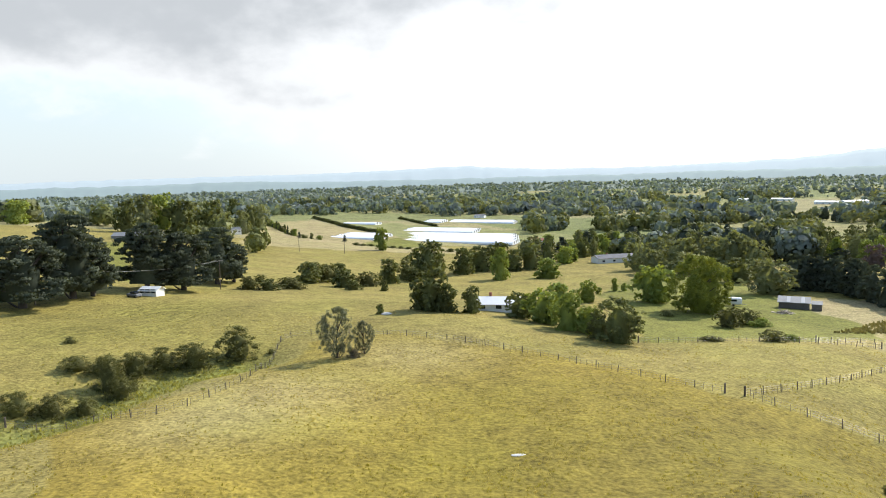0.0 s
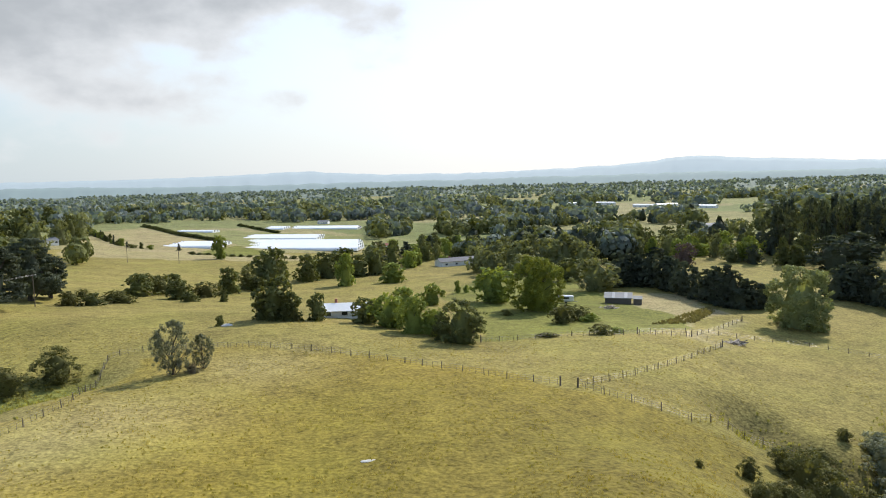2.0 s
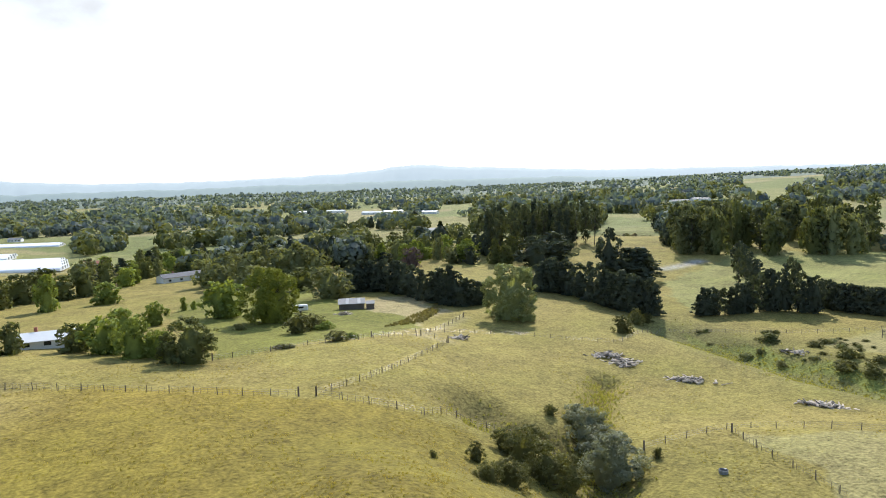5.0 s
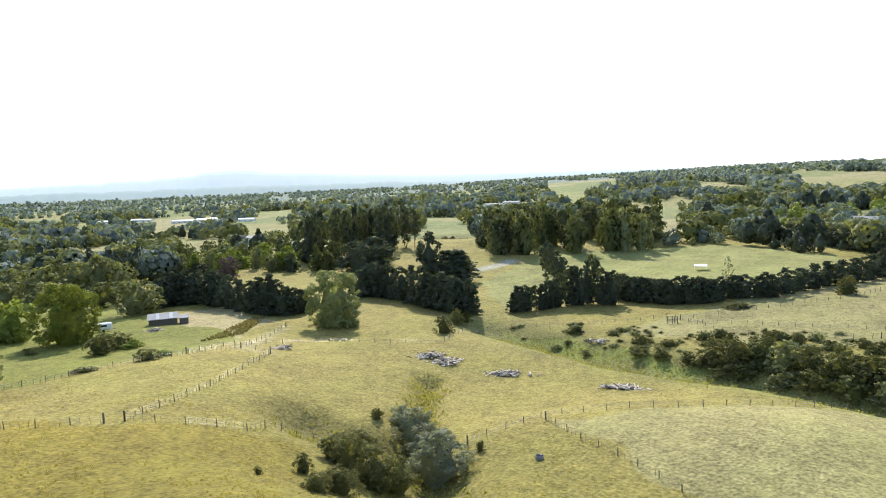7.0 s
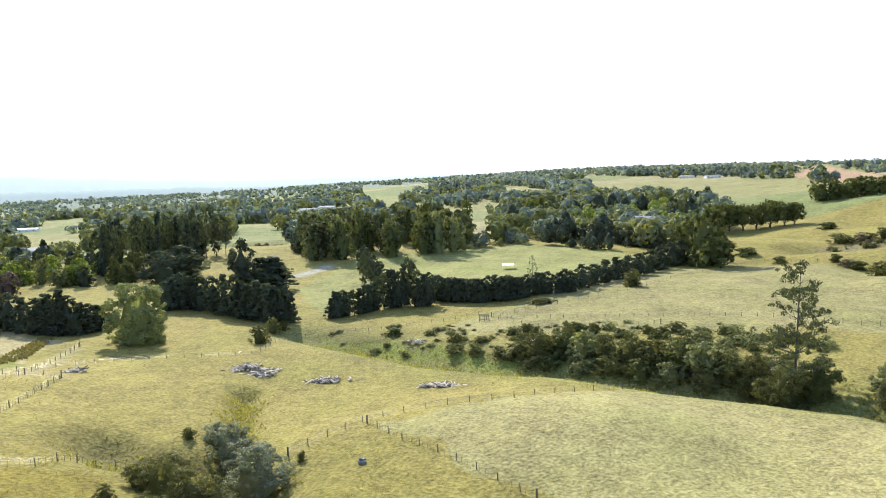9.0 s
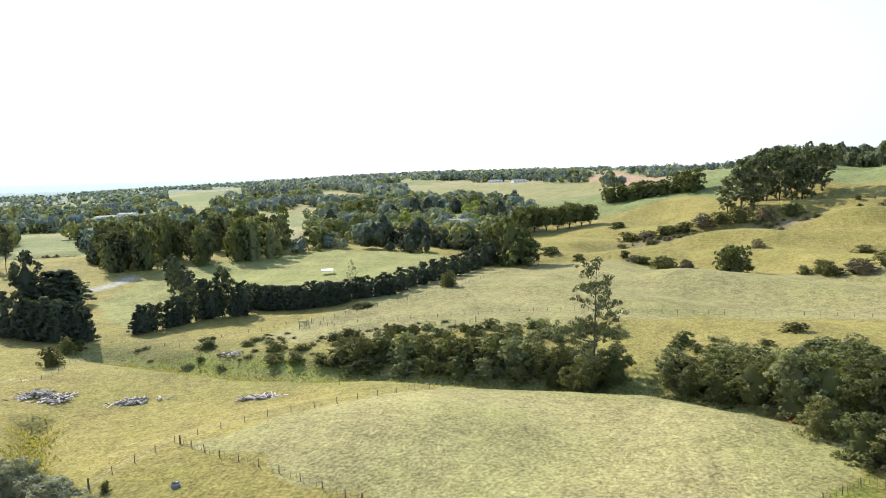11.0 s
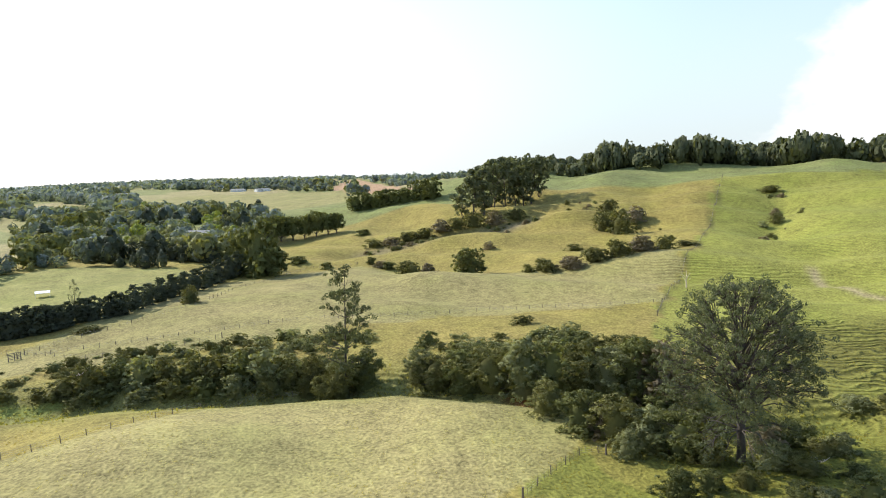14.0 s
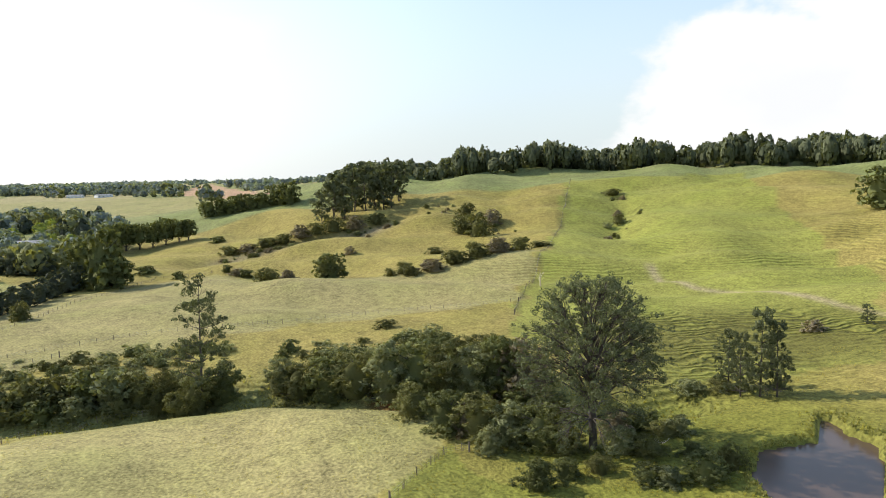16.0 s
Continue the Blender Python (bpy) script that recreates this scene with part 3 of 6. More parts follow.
FIELD_ROW = [(-189, 749), (-150, 640), (-127, 574), (-108, 536), (-81, 524.5), (-60, 523)]
VALLEY_TREES = [(175, 385), (190, 470), (245, 480), (285, 420), (262, 345), (272, 300), (235, 275), (205, 330)]
GARDENS = [(40, 400), (75, 387), (107, 398), (159, 436), (201, 449), (195, 560), (130, 600), (70, 520)]
FIELD_HEDGE = [(-60.9, 496.7), (-31.8, 483.1), (7.4, 470.5)]
TRACK = [(217.4, -171.7), (196.9, -162.9), (180.3, -160.7), (166.9, -164.4), (139.5, -161.6), (111, -155.1)]
DIRT = [(129.5, -39.2)]
DEAD_WOOD = [(82, -60.9), (81.8, -63.3), (113.3, -13.9)]
FOREST = [(544.8, -185.1), (557.7, -234.6), (490.7, -277), (441.3, -296.8), (417.7, -314.6), (472.8, -401.9), (434.3, -413.9)]
COPSE = [(587.8, -33), (583.4, -47), (569.6, -64.4), (562.7, -81.9), (543.5, -96.7)]
STREAM = [(404.0, 372.0), (409.0, 360.0), (415.5, 338.0)]
GRAVEL = [(282, 216.5), (299, 217.3), (315.5, 219.5)]


RAVINE = [(174.2, 131.5), (168.7, 107.0), (161.0, 78.5), (157.8, 55.9), (156.0, 37.5), (155.8, 40.0), (149.7, 17.3), (149.7, -1.4), (143.5, -19.3), (130.2, -31.6), (121.3, -43.7), (116.5, -52.7), (100.3, -67.4), (97.2, -83.1)]
KNOLL_GULLY = [(70.2, 92.0), (69.0, 86.8), (74.1, 81.8), (76.1, 73.6), (70.5, 63.9), (57.9, 51.8)]
SIDE_GULLY = [(113.6, 102.0), (89.4, 83.4), (76.7, 73.0)]
WEST_GULLY = [(-58.0, 87.8), (-53.4, 94.3), (-50.7, 103.5), (-46.2, 114.4), (-36.3, 123.0)]
HILL_GULLY = [(396.6, -25.1), (392.2, -53.6), (394.5, -86.1), (398.0, -122.6)]
HILL_NICK = [(394.1, -277.6), (338.6, -249.1), (304.9, -219.0), (282.1, -204.3)]
HILL_DELL = [(407.6, -168.8), (368.7, -166.7), (345.1, -169.6)]
HILL_STREAM = [(404.0, 372.0), (409.0, 360.0), (415.5, 338.0)]
SCRUB_BANK = [(190, 68), (192, 48), (194, 22), (193, 1), (184, -13), (153, -12), (157, 1), (157, 22), (161, 42), (164, 60)]
SCRUB_TOP = [(196, 62), (200, 45), (203, 20), (203, 0), (195, -14), (188, -10), (193, 20), (191, 60)]
SCRUB_HEAD = [(180, 128), (191, 112), (198, 88), (190, 66), (165, 62), (170, 92), (175, 118)]
SCRUB_EAST = [(170, -24), (172, -38), (164, -53), (158, -72), (120, -66), (128, -48), (135, -38), (146, -22)]
BASIN = [(510, 178), (485, 110), (484, 60), (512, 27), (650, 35), (700, 70), (860, 120), (1000, 250), (914, 315), (725, 285), (545, 215)]
RIDGE_COPSE = [(1598, 301), (1482, 150), (1335, 18), (1375, 18), (1530, 150), (1650, 301)]
RIDGE_WOOD = [(1418, 631), (1360, 469), (1042, 295), (1010, 240), (1060, 240), (1100, 295), (1420, 469), (1490, 631)]
CARVED = [(RAVINE, 4, 8), (KNOLL_GULLY, 3.5, 6), (SIDE_GULLY, 2.8, 3.5), (WEST_GULLY, 3, 9), (HILL_GULLY, 5, 14), (HILL_NICK, 2.5, 8), (HILL_DELL, 2.5, 9), (HILL_STREAM, 4, 13)]    # line, depth, half width

WATER = 25.4
POND_RIM = POND + POND[:1]


def terrain(x, y):
    """The height of the ground with its gullies and the pond's hollow (arrays)."""
    x, y = np.asarray(x, float), np.asarray(y, float)
    z = land(x, y)
    for line, depth, half in CARVED:
        z = z - depth * np.exp(-(off_line(line, x, y) / half) ** 2)
    # spurs and hollows of the eastern hills
    b = np.degrees(np.arctan2(x, y))
    hilly = np.clip((b - 84) / 14, 0, 1) * np.clip((np.hypot(x, y) - 190) / 90, 0, 1)
    z = z + hilly * (3.6 * np.sin(x / 21 + 1.7 * np.sin(y / 33)) * np.sin(y / 26 + 0.8) + 1.7 * np.sin(x / 9.5 - y / 12 + 2 * np.sin(x / 31)))
    d = off_line(POND_RIM, x, y)
    wet = inside(POND, x, y)
    shore = np.clip(1 - d / 9, 0, 1)
    z = np.where(wet, WATER - np.minimum(0.1 + d * 0.25, 1.2), z * (1 - shore) + shore * np.maximum(z, WATER + 0.25 + 0.02 * d))
    return z


def ground(x, y):
    return float(terrain(x, y))


def rough_noise(x, y, s):
    return noise.noise(Vector((x * s, y * s, s * 7.3)))


DRY, PALE, LUSH, HILL, TAN, MEADOW = (0.29, 0.219, 0.044), (0.33, 0.285, 0.12), (0.2, 0.195, 0.045), (0.262, 0.26, 0.062), (0.38, 0.31, 0.155), (0.292, 0.238, 0.072)
ZONES = [(KNOLL, DRY), (FAR_PADDOCK, (0.305, 0.262, 0.11)), (PALE_PADDOCK, PALE), (PLATEAU, (0.285, 0.27, 0.095)), (GREEN_HILL, HILL), (BARN_PADDOCK, TAN), (LUSH_VALLEY, LUSH),
         (POLY_FIELD, TAN), (GREEN_FIELD, LUSH), (GREEN_STRIP, LUSH), (SPUR_GREEN, (0.215, 0.212, 0.05)), (HAY_FIELD, (0.42, 0.27, 0.17))]


def build_ground():
    heads = np.radians(np.concatenate([np.arange(-42, 155, 0.45), np.arange(155, 318, 2.5)]))
    rings = np.concatenate([[0.01, 5, 10, 15, 20, 25, 30, 35], np.geomspace(42, 640, 230), np.geomspace(660, 4900, 60)])
    A, R = np.meshgrid(heads, rings)
    X, Y = R * np.sin(A), R * np.cos(A)
    Z = terrain(X, Y)
    n, m = R.shape
    verts = np.stack([X, Y, Z], -1).reshape(-1, 3)
    bump = np.array([rough_noise(x, y, 0.05) * 0.5 + rough_noise(x, y, 0.25) * 0.12 for x, y, _ in verts])
    verts[:, 2] += bump * np.clip(verts[:, 0] ** 2 + verts[:, 1] ** 2, 0, 40000) / 40000
    k = np.arange(n * m).reshape(n, m)
    faces = np.stack([k[:-1], np.roll(k, -1, 1)[:-1], np.roll(k, -1, 1)[1:], k[1:]], -1).reshape(-1, 4)[:, ::-1]
    me = bpy.data.meshes.new("ground")
    me.from_pydata(verts.tolist(), [], faces.tolist() + [list(range(m))[::-1]])
    me.polygons.foreach_set("use_smooth", np.ones(len(faces) + 1, bool))
    tone = np.tile(np.array([*MEADOW, 1.0]), (n * m, 1))
    x, y = verts[:, 0], verts[:, 1]
    far = np.hypot(x, y) > 520
    rng = np.random.default_rng(5)
    sites = np.stack([rng.uniform(-3000, 4500, 900), rng.uniform(-2500, 4500, 900)], 1)
    kinds = np.array([(0.26, 0.255, 0.10), (0.33, 0.285, 0.14), (0.21, 0.225, 0.085), (0.29, 0.26, 0.11), (0.23, 0.235, 0.095)])[rng.integers(0, 5, 900)]
    fx = np.nonzero(far)[0]
    near_site = np.array([np.argmin((sites[:, 0] - x[q]) ** 2 + (sites[:, 1] - y[q]) ** 2) for q in fx])
    tone[fx, :3] = kinds[near_site]
    # outermost ground gets a wood tone paled to pass for haze
    tone[np.hypot(x, y) > 2300, :3] = (0.20, 0.23, 0.19)
    wx, wy = x + 1.8 * np.sin(y / 4.3 + 1.3 * np.sin(x / 7.1)), y + 1.8 * np.sin(x / 5.1 + 1.4 * np.sin(y / 6.3))     # uneven rims
    for poly, colour in ZONES:
        tone[inside(poly, wx, wy), :3] = colour
    for line, colour, half in ((RAVINE, (0.20, 0.19, 0.065), 13), (KNOLL_GULLY, (0.20, 0.17, 0.06), 6), (SIDE_GULLY, (0.21, 0.17, 0.055), 2.2), (WEST_GULLY, (0.22, 0.22, 0.06), 6),
                               (HILL_GULLY, (0.22, 0.18, 0.10), 8), (HILL_STREAM, (0.21, 0.19, 0.08), 9), (TRACK, (0.36, 0.29, 0.17), 1.6), (FENCE_TRACK, (0.34, 0.28, 0.13), 2.0),
                               (GRAVEL, (0.46, 0.43, 0.38), 3.5), (POND_RIM, (0.25, 0.2, 0.09), 1.2), (FENCE_HILL, (0.15, 0.135, 0.05), 0.8)):
        k = np.exp(-(off_line(line, x, y) / half) ** 2)[:, None]
        tone[:, :3] = tone[:, :3] * (1 - k) + np.array(colour) * k
    tone[inside(RAVINE_GREEN, wx, wy), :3] = (0.215, 0.225, 0.06)
    k = np.exp(-((x - DIRT[0][0]) ** 2 / 30 + (y - DIRT[0][1]) ** 2 / 12))[:, None]
    tone[:, :3] = tone[:, :3] * (1 - k) + np.array((0.26, 0.085, 0.035)) * k
    k = 0.8 * np.exp(-((x - 42) ** 2 + (y - 62) ** 2) / 34 ** 2)[:, None]
    tone[:, :3] = tone[:, :3] * (1 - k) + np.array((0.18, 0.148, 0.034)) * k
    # bleached straw on the knoll's shoulders
    for cx, cy, wide in ((-24, 98, 15), (-6, 122, 14), (-30, 84, 12)):
        k = 0.55 * np.exp(-((x - cx) ** 2 + (y - cy) ** 2) / wide ** 2)[:, None]
        tone[:, :3] = tone[:, :3] * (1 - k) + np.array((0.4, 0.335, 0.15)) * k
    # lush grass round the pond
    k = 0.85 * np.exp(-(((x - 74) ** 2 + (y + 68) ** 2) / 36 ** 2) ** 2)[:, None]
    tone[:, :3] = tone[:, :3] * (1 - k) + np.array((0.168, 0.172, 0.03)) * k
    # rough trodden slope above the pond, and the hollow west of the knoll
    k = 0.95 * np.exp(-((((x - 122) * 0.86 - (y + 118) * 0.5) / 30) ** 2 + (((x - 122) * 0.5 + (y + 118) * 0.86) / 44) ** 2) ** 2)
    # coarse grass tone, darkened further for the shade of its ledges
    tone[:, :3] = tone[:, :3] * (1 - k[:, None]) + np.array((0.135, 0.125, 0.032)) * k[:, None]
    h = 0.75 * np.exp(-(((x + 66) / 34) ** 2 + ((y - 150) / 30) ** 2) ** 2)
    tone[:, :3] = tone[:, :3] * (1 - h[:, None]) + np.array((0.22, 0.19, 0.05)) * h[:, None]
    tone[:, 3] = np.clip(k * 1.2 + h * 0.5, 0, 1)
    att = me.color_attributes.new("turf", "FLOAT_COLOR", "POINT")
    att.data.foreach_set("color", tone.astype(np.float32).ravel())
    m = bpy.data.materials.new("turf")
    m.use_nodes = True
    nn, l = m.node_tree.nodes, m.node_tree.links
    b = nn["Principled BSDF"]
    b.inputs["Roughness"].default_value = 0.95
    b.inputs["Specular IOR Level"].default_value = 0.1
    geo, col = nn.new("ShaderNodeNewGeometry"), nn.new("ShaderNodeVertexColor")
    col.layer_name = "turf"
    total = None
    for scale, amount, detail in ((0.02, 0.4, 3), (0.09, 0.85, 4), (0.45, 0.9, 6), (1.7, 1.7, 8)):
        t, a = nn.new("ShaderNodeTexNoise"), nn.new("ShaderNodeMath")
        t.inputs["Scale"].default_value, t.inputs["Detail"].default_value = scale, detail
        l.new(geo.outputs["Position"], t.inputs["Vector"])
        a.operation = "MULTIPLY_ADD"
        a.inputs[1].default_value = amount
        l.new(t.outputs[0], a.inputs[0])
        if total is None:
            a.inputs[2].default_value = -1.025
        else:
            l.new(total, a.inputs[2])
        total, last = a.outputs[0], t
    green = nn.new("ShaderNodeTexNoise")
    green.inputs["Scale"].default_value, green.inputs["Detail"].default_value = 0.045, 6
    l.new(geo.outputs["Position"], green.inputs["Vector"])
    gm = nn.new("ShaderNodeMapRange")
    gm.inputs[1].default_value, gm.inputs[2].default_value, gm.inputs[3].default_value, gm.inputs[4].default_value = 0.4, 0.68, 0, 0.7
    l.new(green.outputs[0], gm.inputs[0])
    hue = nn.new("ShaderNodeMix")
    hue.data_type, hue.blend_type = "RGBA", "MULTIPLY"
    hue.inputs["B"].default_value = (0.8, 0.88, 0.72, 1)
    l.new(gm.outputs[0], hue.inputs["Factor"])
    l.new(col.outputs[0], hue.inputs["A"])
    sc = nn.new("ShaderNodeVectorMath")
    sc.operation = "SCALE"
    l.new(hue.outputs["Result"], sc.inputs[0])
    l.new(total, sc.inputs["Scale"])
    l.new(sc.outputs[0], b.inputs["Base Color"])
    # sheep tracks along the contours of the steeper slopes
    pos, nrm = nn.new("ShaderNodeSeparateXYZ"), nn.new("ShaderNodeSeparateXYZ")
    l.new(geo.outputs["Position"], pos.inputs[0])
    l.new(geo.outputs["True Normal"], nrm.inputs[0])
    wob = nn.new("ShaderNodeTexNoise")
    wob.inputs["Scale"].default_value, wob.inputs["Detail"].default_value = 0.07, 4
    l.new(geo.outputs["Position"], wob.inputs["Vector"])

    def sm(op, a, c, d=0.0):
        q = nn.new("ShaderNodeMath")
        q.operation = op
        for k, v in enumerate((a, c, d)):
            if isinstance(v, (int, float)):
                q.inputs[k].default_value = v
            else:
                l.new(v, q.inputs[k])
        return q.outputs[0]

    wave = sm("SINE", sm("MULTIPLY", sm("MULTIPLY_ADD", wob.outputs[0], 3.0, pos.outputs[2]), 7.5), 0)
    steep = nn.new("ShaderNodeMapRange")
    for k, v in zip((1, 2, 3, 4), (0.99, 0.94, 0.0, 0.24)):
        steep.inputs[k].default_value = v
    l.new(nrm.outputs[2], steep.inputs[0])
    east = nn.new("ShaderNodeMapRange")
    east.inputs[1].default_value, east.inputs[2].default_value = 60, 120
    south = nn.new("ShaderNodeMapRange")
    south.inputs[1].default_value, south.inputs[2].default_value = 30, -30
    l.new(pos.outputs[0], east.inputs[0])
    l.new(pos.outputs[1], south.inputs[0])
    west, patchy = nn.new("ShaderNodeMapRange"), nn.new("ShaderNodeMapRange")
    for q, lo, hi, v, w in ((west, 170, 300, 1, 0.2), (patchy, 0.38, 0.6, 0.1, 1.0)):
        for k, g in zip((1, 2, 3, 4), (lo, hi, v, w)):
            q.inputs[k].default_value = g
    l.new(pos.outputs[0], west.inputs[0])
    l.new(green.outputs[0], patchy.inputs[0])
    where = sm("MULTIPLY", sm("MULTIPLY", steep.outputs[0], sm("MULTIPLY", west.outputs[0], patchy.outputs[0])), sm("MULTIPLY", east.outputs[0], south.outputs[0]))
    across = sm("MULTIPLY_ADD", pos.outputs[1], -0.53, sm("MULTIPLY", pos.outputs[0], 0.85))
    ledges = sm("SINE", sm("MULTIPLY_ADD", wob.outputs[0], 44.0, sm("MULTIPLY", across, 2.0)), 0)
    # trodden ledge bands, their self-shade also put into the turf colour
    trod = sm("MULTIPLY", sm("MULTIPLY", ledges, 0.42), sm("MULTIPLY", col.outputs[1], patchy.outputs[0]))
    l.new(sm("ADD", sm("MULTIPLY_ADD", wave, where, total), trod), sc.inputs["Scale"])
    bp = nn.new("ShaderNodeBump")
    bp.inputs["Strength"].default_value, bp.inputs["Distance"].default_value = 0.8, 0.35
    l.new(last.outputs[0], bp.inputs["Height"])
    ledge = nn.new("ShaderNodeBump")
    ledge.inputs["Strength"].default_value, ledge.inputs["Distance"].default_value = 1.0, 0.9
    l.new(sm("MULTIPLY_ADD", wave, where, trod), ledge.inputs["Height"])
    l.new(bp.outputs[0], ledge.inputs["Normal"])
    l.new(ledge.outputs[0], b.inputs["Normal"])
    me.materials.append(m)
    return tagged(new("ground", me), "rolling pasture of dry and green grass in fenced paddocks", "ground", kind="structure")


build_ground()

# ---- plants ----
def mesh_of(name, verts, faces, material, smooth=False, normals=None):
    me = bpy.data.meshes.new(name)
    verts, faces = np.asarray(verts, np.float32), np.asarray(faces, np.int32)
    k, f = len(faces), faces.shape[1]
    me.vertices.add(len(verts))
    me.vertices.foreach_set("co", verts.ravel())
    me.loops.add(k * f)
    me.loops.foreach_set("vertex_index", faces.ravel())
    me.polygons.add(k)
    me.polygons.foreach_set("loop_start", np.arange(0, k * f, f, dtype=np.int32))
    me.polygons.foreach_set("use_smooth", np.full(k, smooth))
    me.update(calc_edges=True)
    me.validate()
    if normals is not None:
        me.polygons.foreach_set("use_smooth", np.full(k, True))
        me.normals_split_custom_set_from_vertices(np.asarray(normals, np.float32))
    me.materials.append(material)
    return me


def tube(path, radii, sides=6):
    """Vertices and faces of a tapered tube along a path."""
    vs, fs = [], []
    path = [Vector(p) for p in path]
    for i, p in enumerate(path):
        d = (path[min(i + 1, len(path) - 1)] - path[max(i - 1, 0)]).normalized()
        a = d.orthogonal().normalized()
        c = d.cross(a)
        for s in range(sides):
            th = 2 * math.pi * s / sides
            vs.append(tuple(p + (a * math.cos(th) + c * math.sin(th)) * radii[i]))
        if i:
            for s in range(sides):
                o, q = (i - 1) * sides, i * sides
                fs.append((o + s, o + (s + 1) % sides, q + (s + 1) % sides, q + s))
    return vs, fs


def joined(pieces):
    vs, fs = [], []
    for v, f in pieces:
        fs += [tuple(i + len(vs) for i in q) for q in f]
        vs += v
    return vs, fs


def leaves(centres, spread, count, size, rng, flat=1.0, heart=None, tall=1.0):
    """Leaf sprays: count small folded blades about each centre, facing outwards from it."""
    n = len(centres) * count
    c = np.repeat(centres, count, 0)
    s = np.repeat(spread, count)[:, None]
    d = rng.normal(size=(n, 3))
    d /= np.linalg.norm(d, axis=1)[:, None]
    p = c + d * s * rng.uniform(0.3, 1.0, (n, 1)) ** 0.6 * np.array([1, 1, flat * tall])
    nor = d + rng.normal(size=(n, 3)) * 0.55 + np.array([0, 0, 0.25])
    nor /= np.linalg.norm(nor, axis=1)[:, None]
    a = np.cross(nor, rng.normal(size=(n, 3)))
    a /= np.linalg.norm(a, axis=1)[:, None] + 1e-9
    b = np.cross(nor, a)
    k = size * rng.uniform(0.6, 1.4, (n, 1))
    k = k * np.array([1, 1, tall])
    quad = np.stack([p - a * k * 1.2, p - b * k * 0.6 + nor * k * 0.2, p + a * k * 1.2, p + b * k * 0.6 + nor * k * 0.15], 1).reshape(-1, 3)
    soft = d * 0.5 + nor * 0.6
    if heart is not None:
        o = p - heart
        soft = soft + 1.0 * o / (np.linalg.norm(o, axis=1)[:, None] + 1e-6)
    soft /= np.linalg.norm(soft, axis=1)[:, None]
    return quad, np.arange(n * 4).reshape(-1, 4), np.repeat(soft, 4, 0)


SLIM = {"cone": 0.4, "column": 0.55, "umbrella": 0.6}       # width over height of the crowns that are stretched upwards


def girth(shape, z):
    """The radius of a crown of radius 0.5 at the height z of its own height."""
    if shape == "cone":
        return 0.5 * (1 - z) ** 0.75
    if shape == "column":
        return 0.5 * min(1, 3.2 * (1 - z) + 0.05, 0.55 + 2.5 * z)
    if shape == "dome":
        return 0.5 * math.sqrt(max(0, 1 - z ** 2.2))
    if shape == "umbrella":
        return 0.5 * math.sqrt(max(0, 1 - ((z - 0.45) / 0.56) ** 2)) * (1.0 if z > 0.35 else 0.8)
    return 0.5 * math.sqrt(max(0, 1 - ((z - 0.44) / 0.58) ** 2))


def crown_points(shape, n, rng, low, lobes=20, flat=0.8):
    """Places of about n leaf clumps on the rounded lobes that make up a crown of height 1 and radius 0.5, and the middle of each one's lobe."""
    out, mids = [], []
    order = rng.permutation(lobes)
    tall = SLIM.get(shape, 1.0)
    for i in range(lobes):
        z = (order[i] + rng.uniform(0.2, 0.8)) / lobes
        th = i * 2.4 + rng.uniform(-0.4, 0.4)
        r = min(rng.uniform(0.14, 0.23) * math.sqrt(20 / lobes), 0.05 + girth(shape, z) * 0.6)
        q = max(0.0, girth(shape, z) * rng.uniform(0.9, 1.12) - r * 0.85)
        mid = np.array([q * math.cos(th), q * math.sin(th), min(max(low + (1 - low) * z, low + r * 0.5 * tall), 1 - r * 0.75 * tall)])
        lean = np.array([math.cos(th), math.sin(th), 0.6])
        k = 0
        while k < max(3, round(n / lobes * (r / 0.185) ** 2 * lobes / 20)):
            d = rng.normal(size=3)
            d /= np.linalg.norm(d)
            if d @ lean < -0.45:
                continue
            out.append(mid + d * r * np.array([1, 1, (0.35 + 0.6 * flat) * tall]) * rng.uniform(0.72, 1.04))
            mids.append(mid)
            k += 1
    for _ in range(round(n * 0.2)):                             # leaves deep between the lobes
        z, th = rng.uniform(0, 0.9), rng.uniform(0, 2 * math.pi)
        q = girth(shape, z) * rng.uniform(0.5, 0.75)
        out.append(np.array([q * math.cos(th), q * math.sin(th), low + (1 - low) * z]))
        mids.append(np.array([0, 0, low + (1 - low) * z * 0.7]))
    return np.array(out), np.array(mids)


def crown_filler(shape, low, rng):
    """Added filler well inside a dense crown's leaves, blocking gaps; down-tilted normals dim it."""
    vs, fs, ns = [], [], []
    for i in range(7):
        z = i / 6
        rad = girth(shape, z)
        for k in range(10):
            th = 2 * math.pi * k / 10
            q = rad * 0.5 * (1 + 0.16 * math.sin(3 * th + 5 * z)) * rng.uniform(0.8, 1.1) + 0.004
            vs.append((q * math.cos(th), q * math.sin(th), low + (0.8 - low) * z))
            ns.append((math.cos(th) * 0.8, math.sin(th) * 0.8, z * 0.4 - 0.3))
            if i:
                o = (i - 1) * 10
                fs.append((o + k, o + (k + 1) % 10, o + 10 + (k + 1) % 10, o + 10 + k))
    ns = np.array(ns)
    return np.array(vs), np.array(fs), ns / np.linalg.norm(ns, axis=1)[:, None]


def with_filler(q, f, nv, core):
    v, g, n = core
    return np.concatenate([q, v]), np.concatenate([f, g + len(q)]), np.concatenate([nv, n])


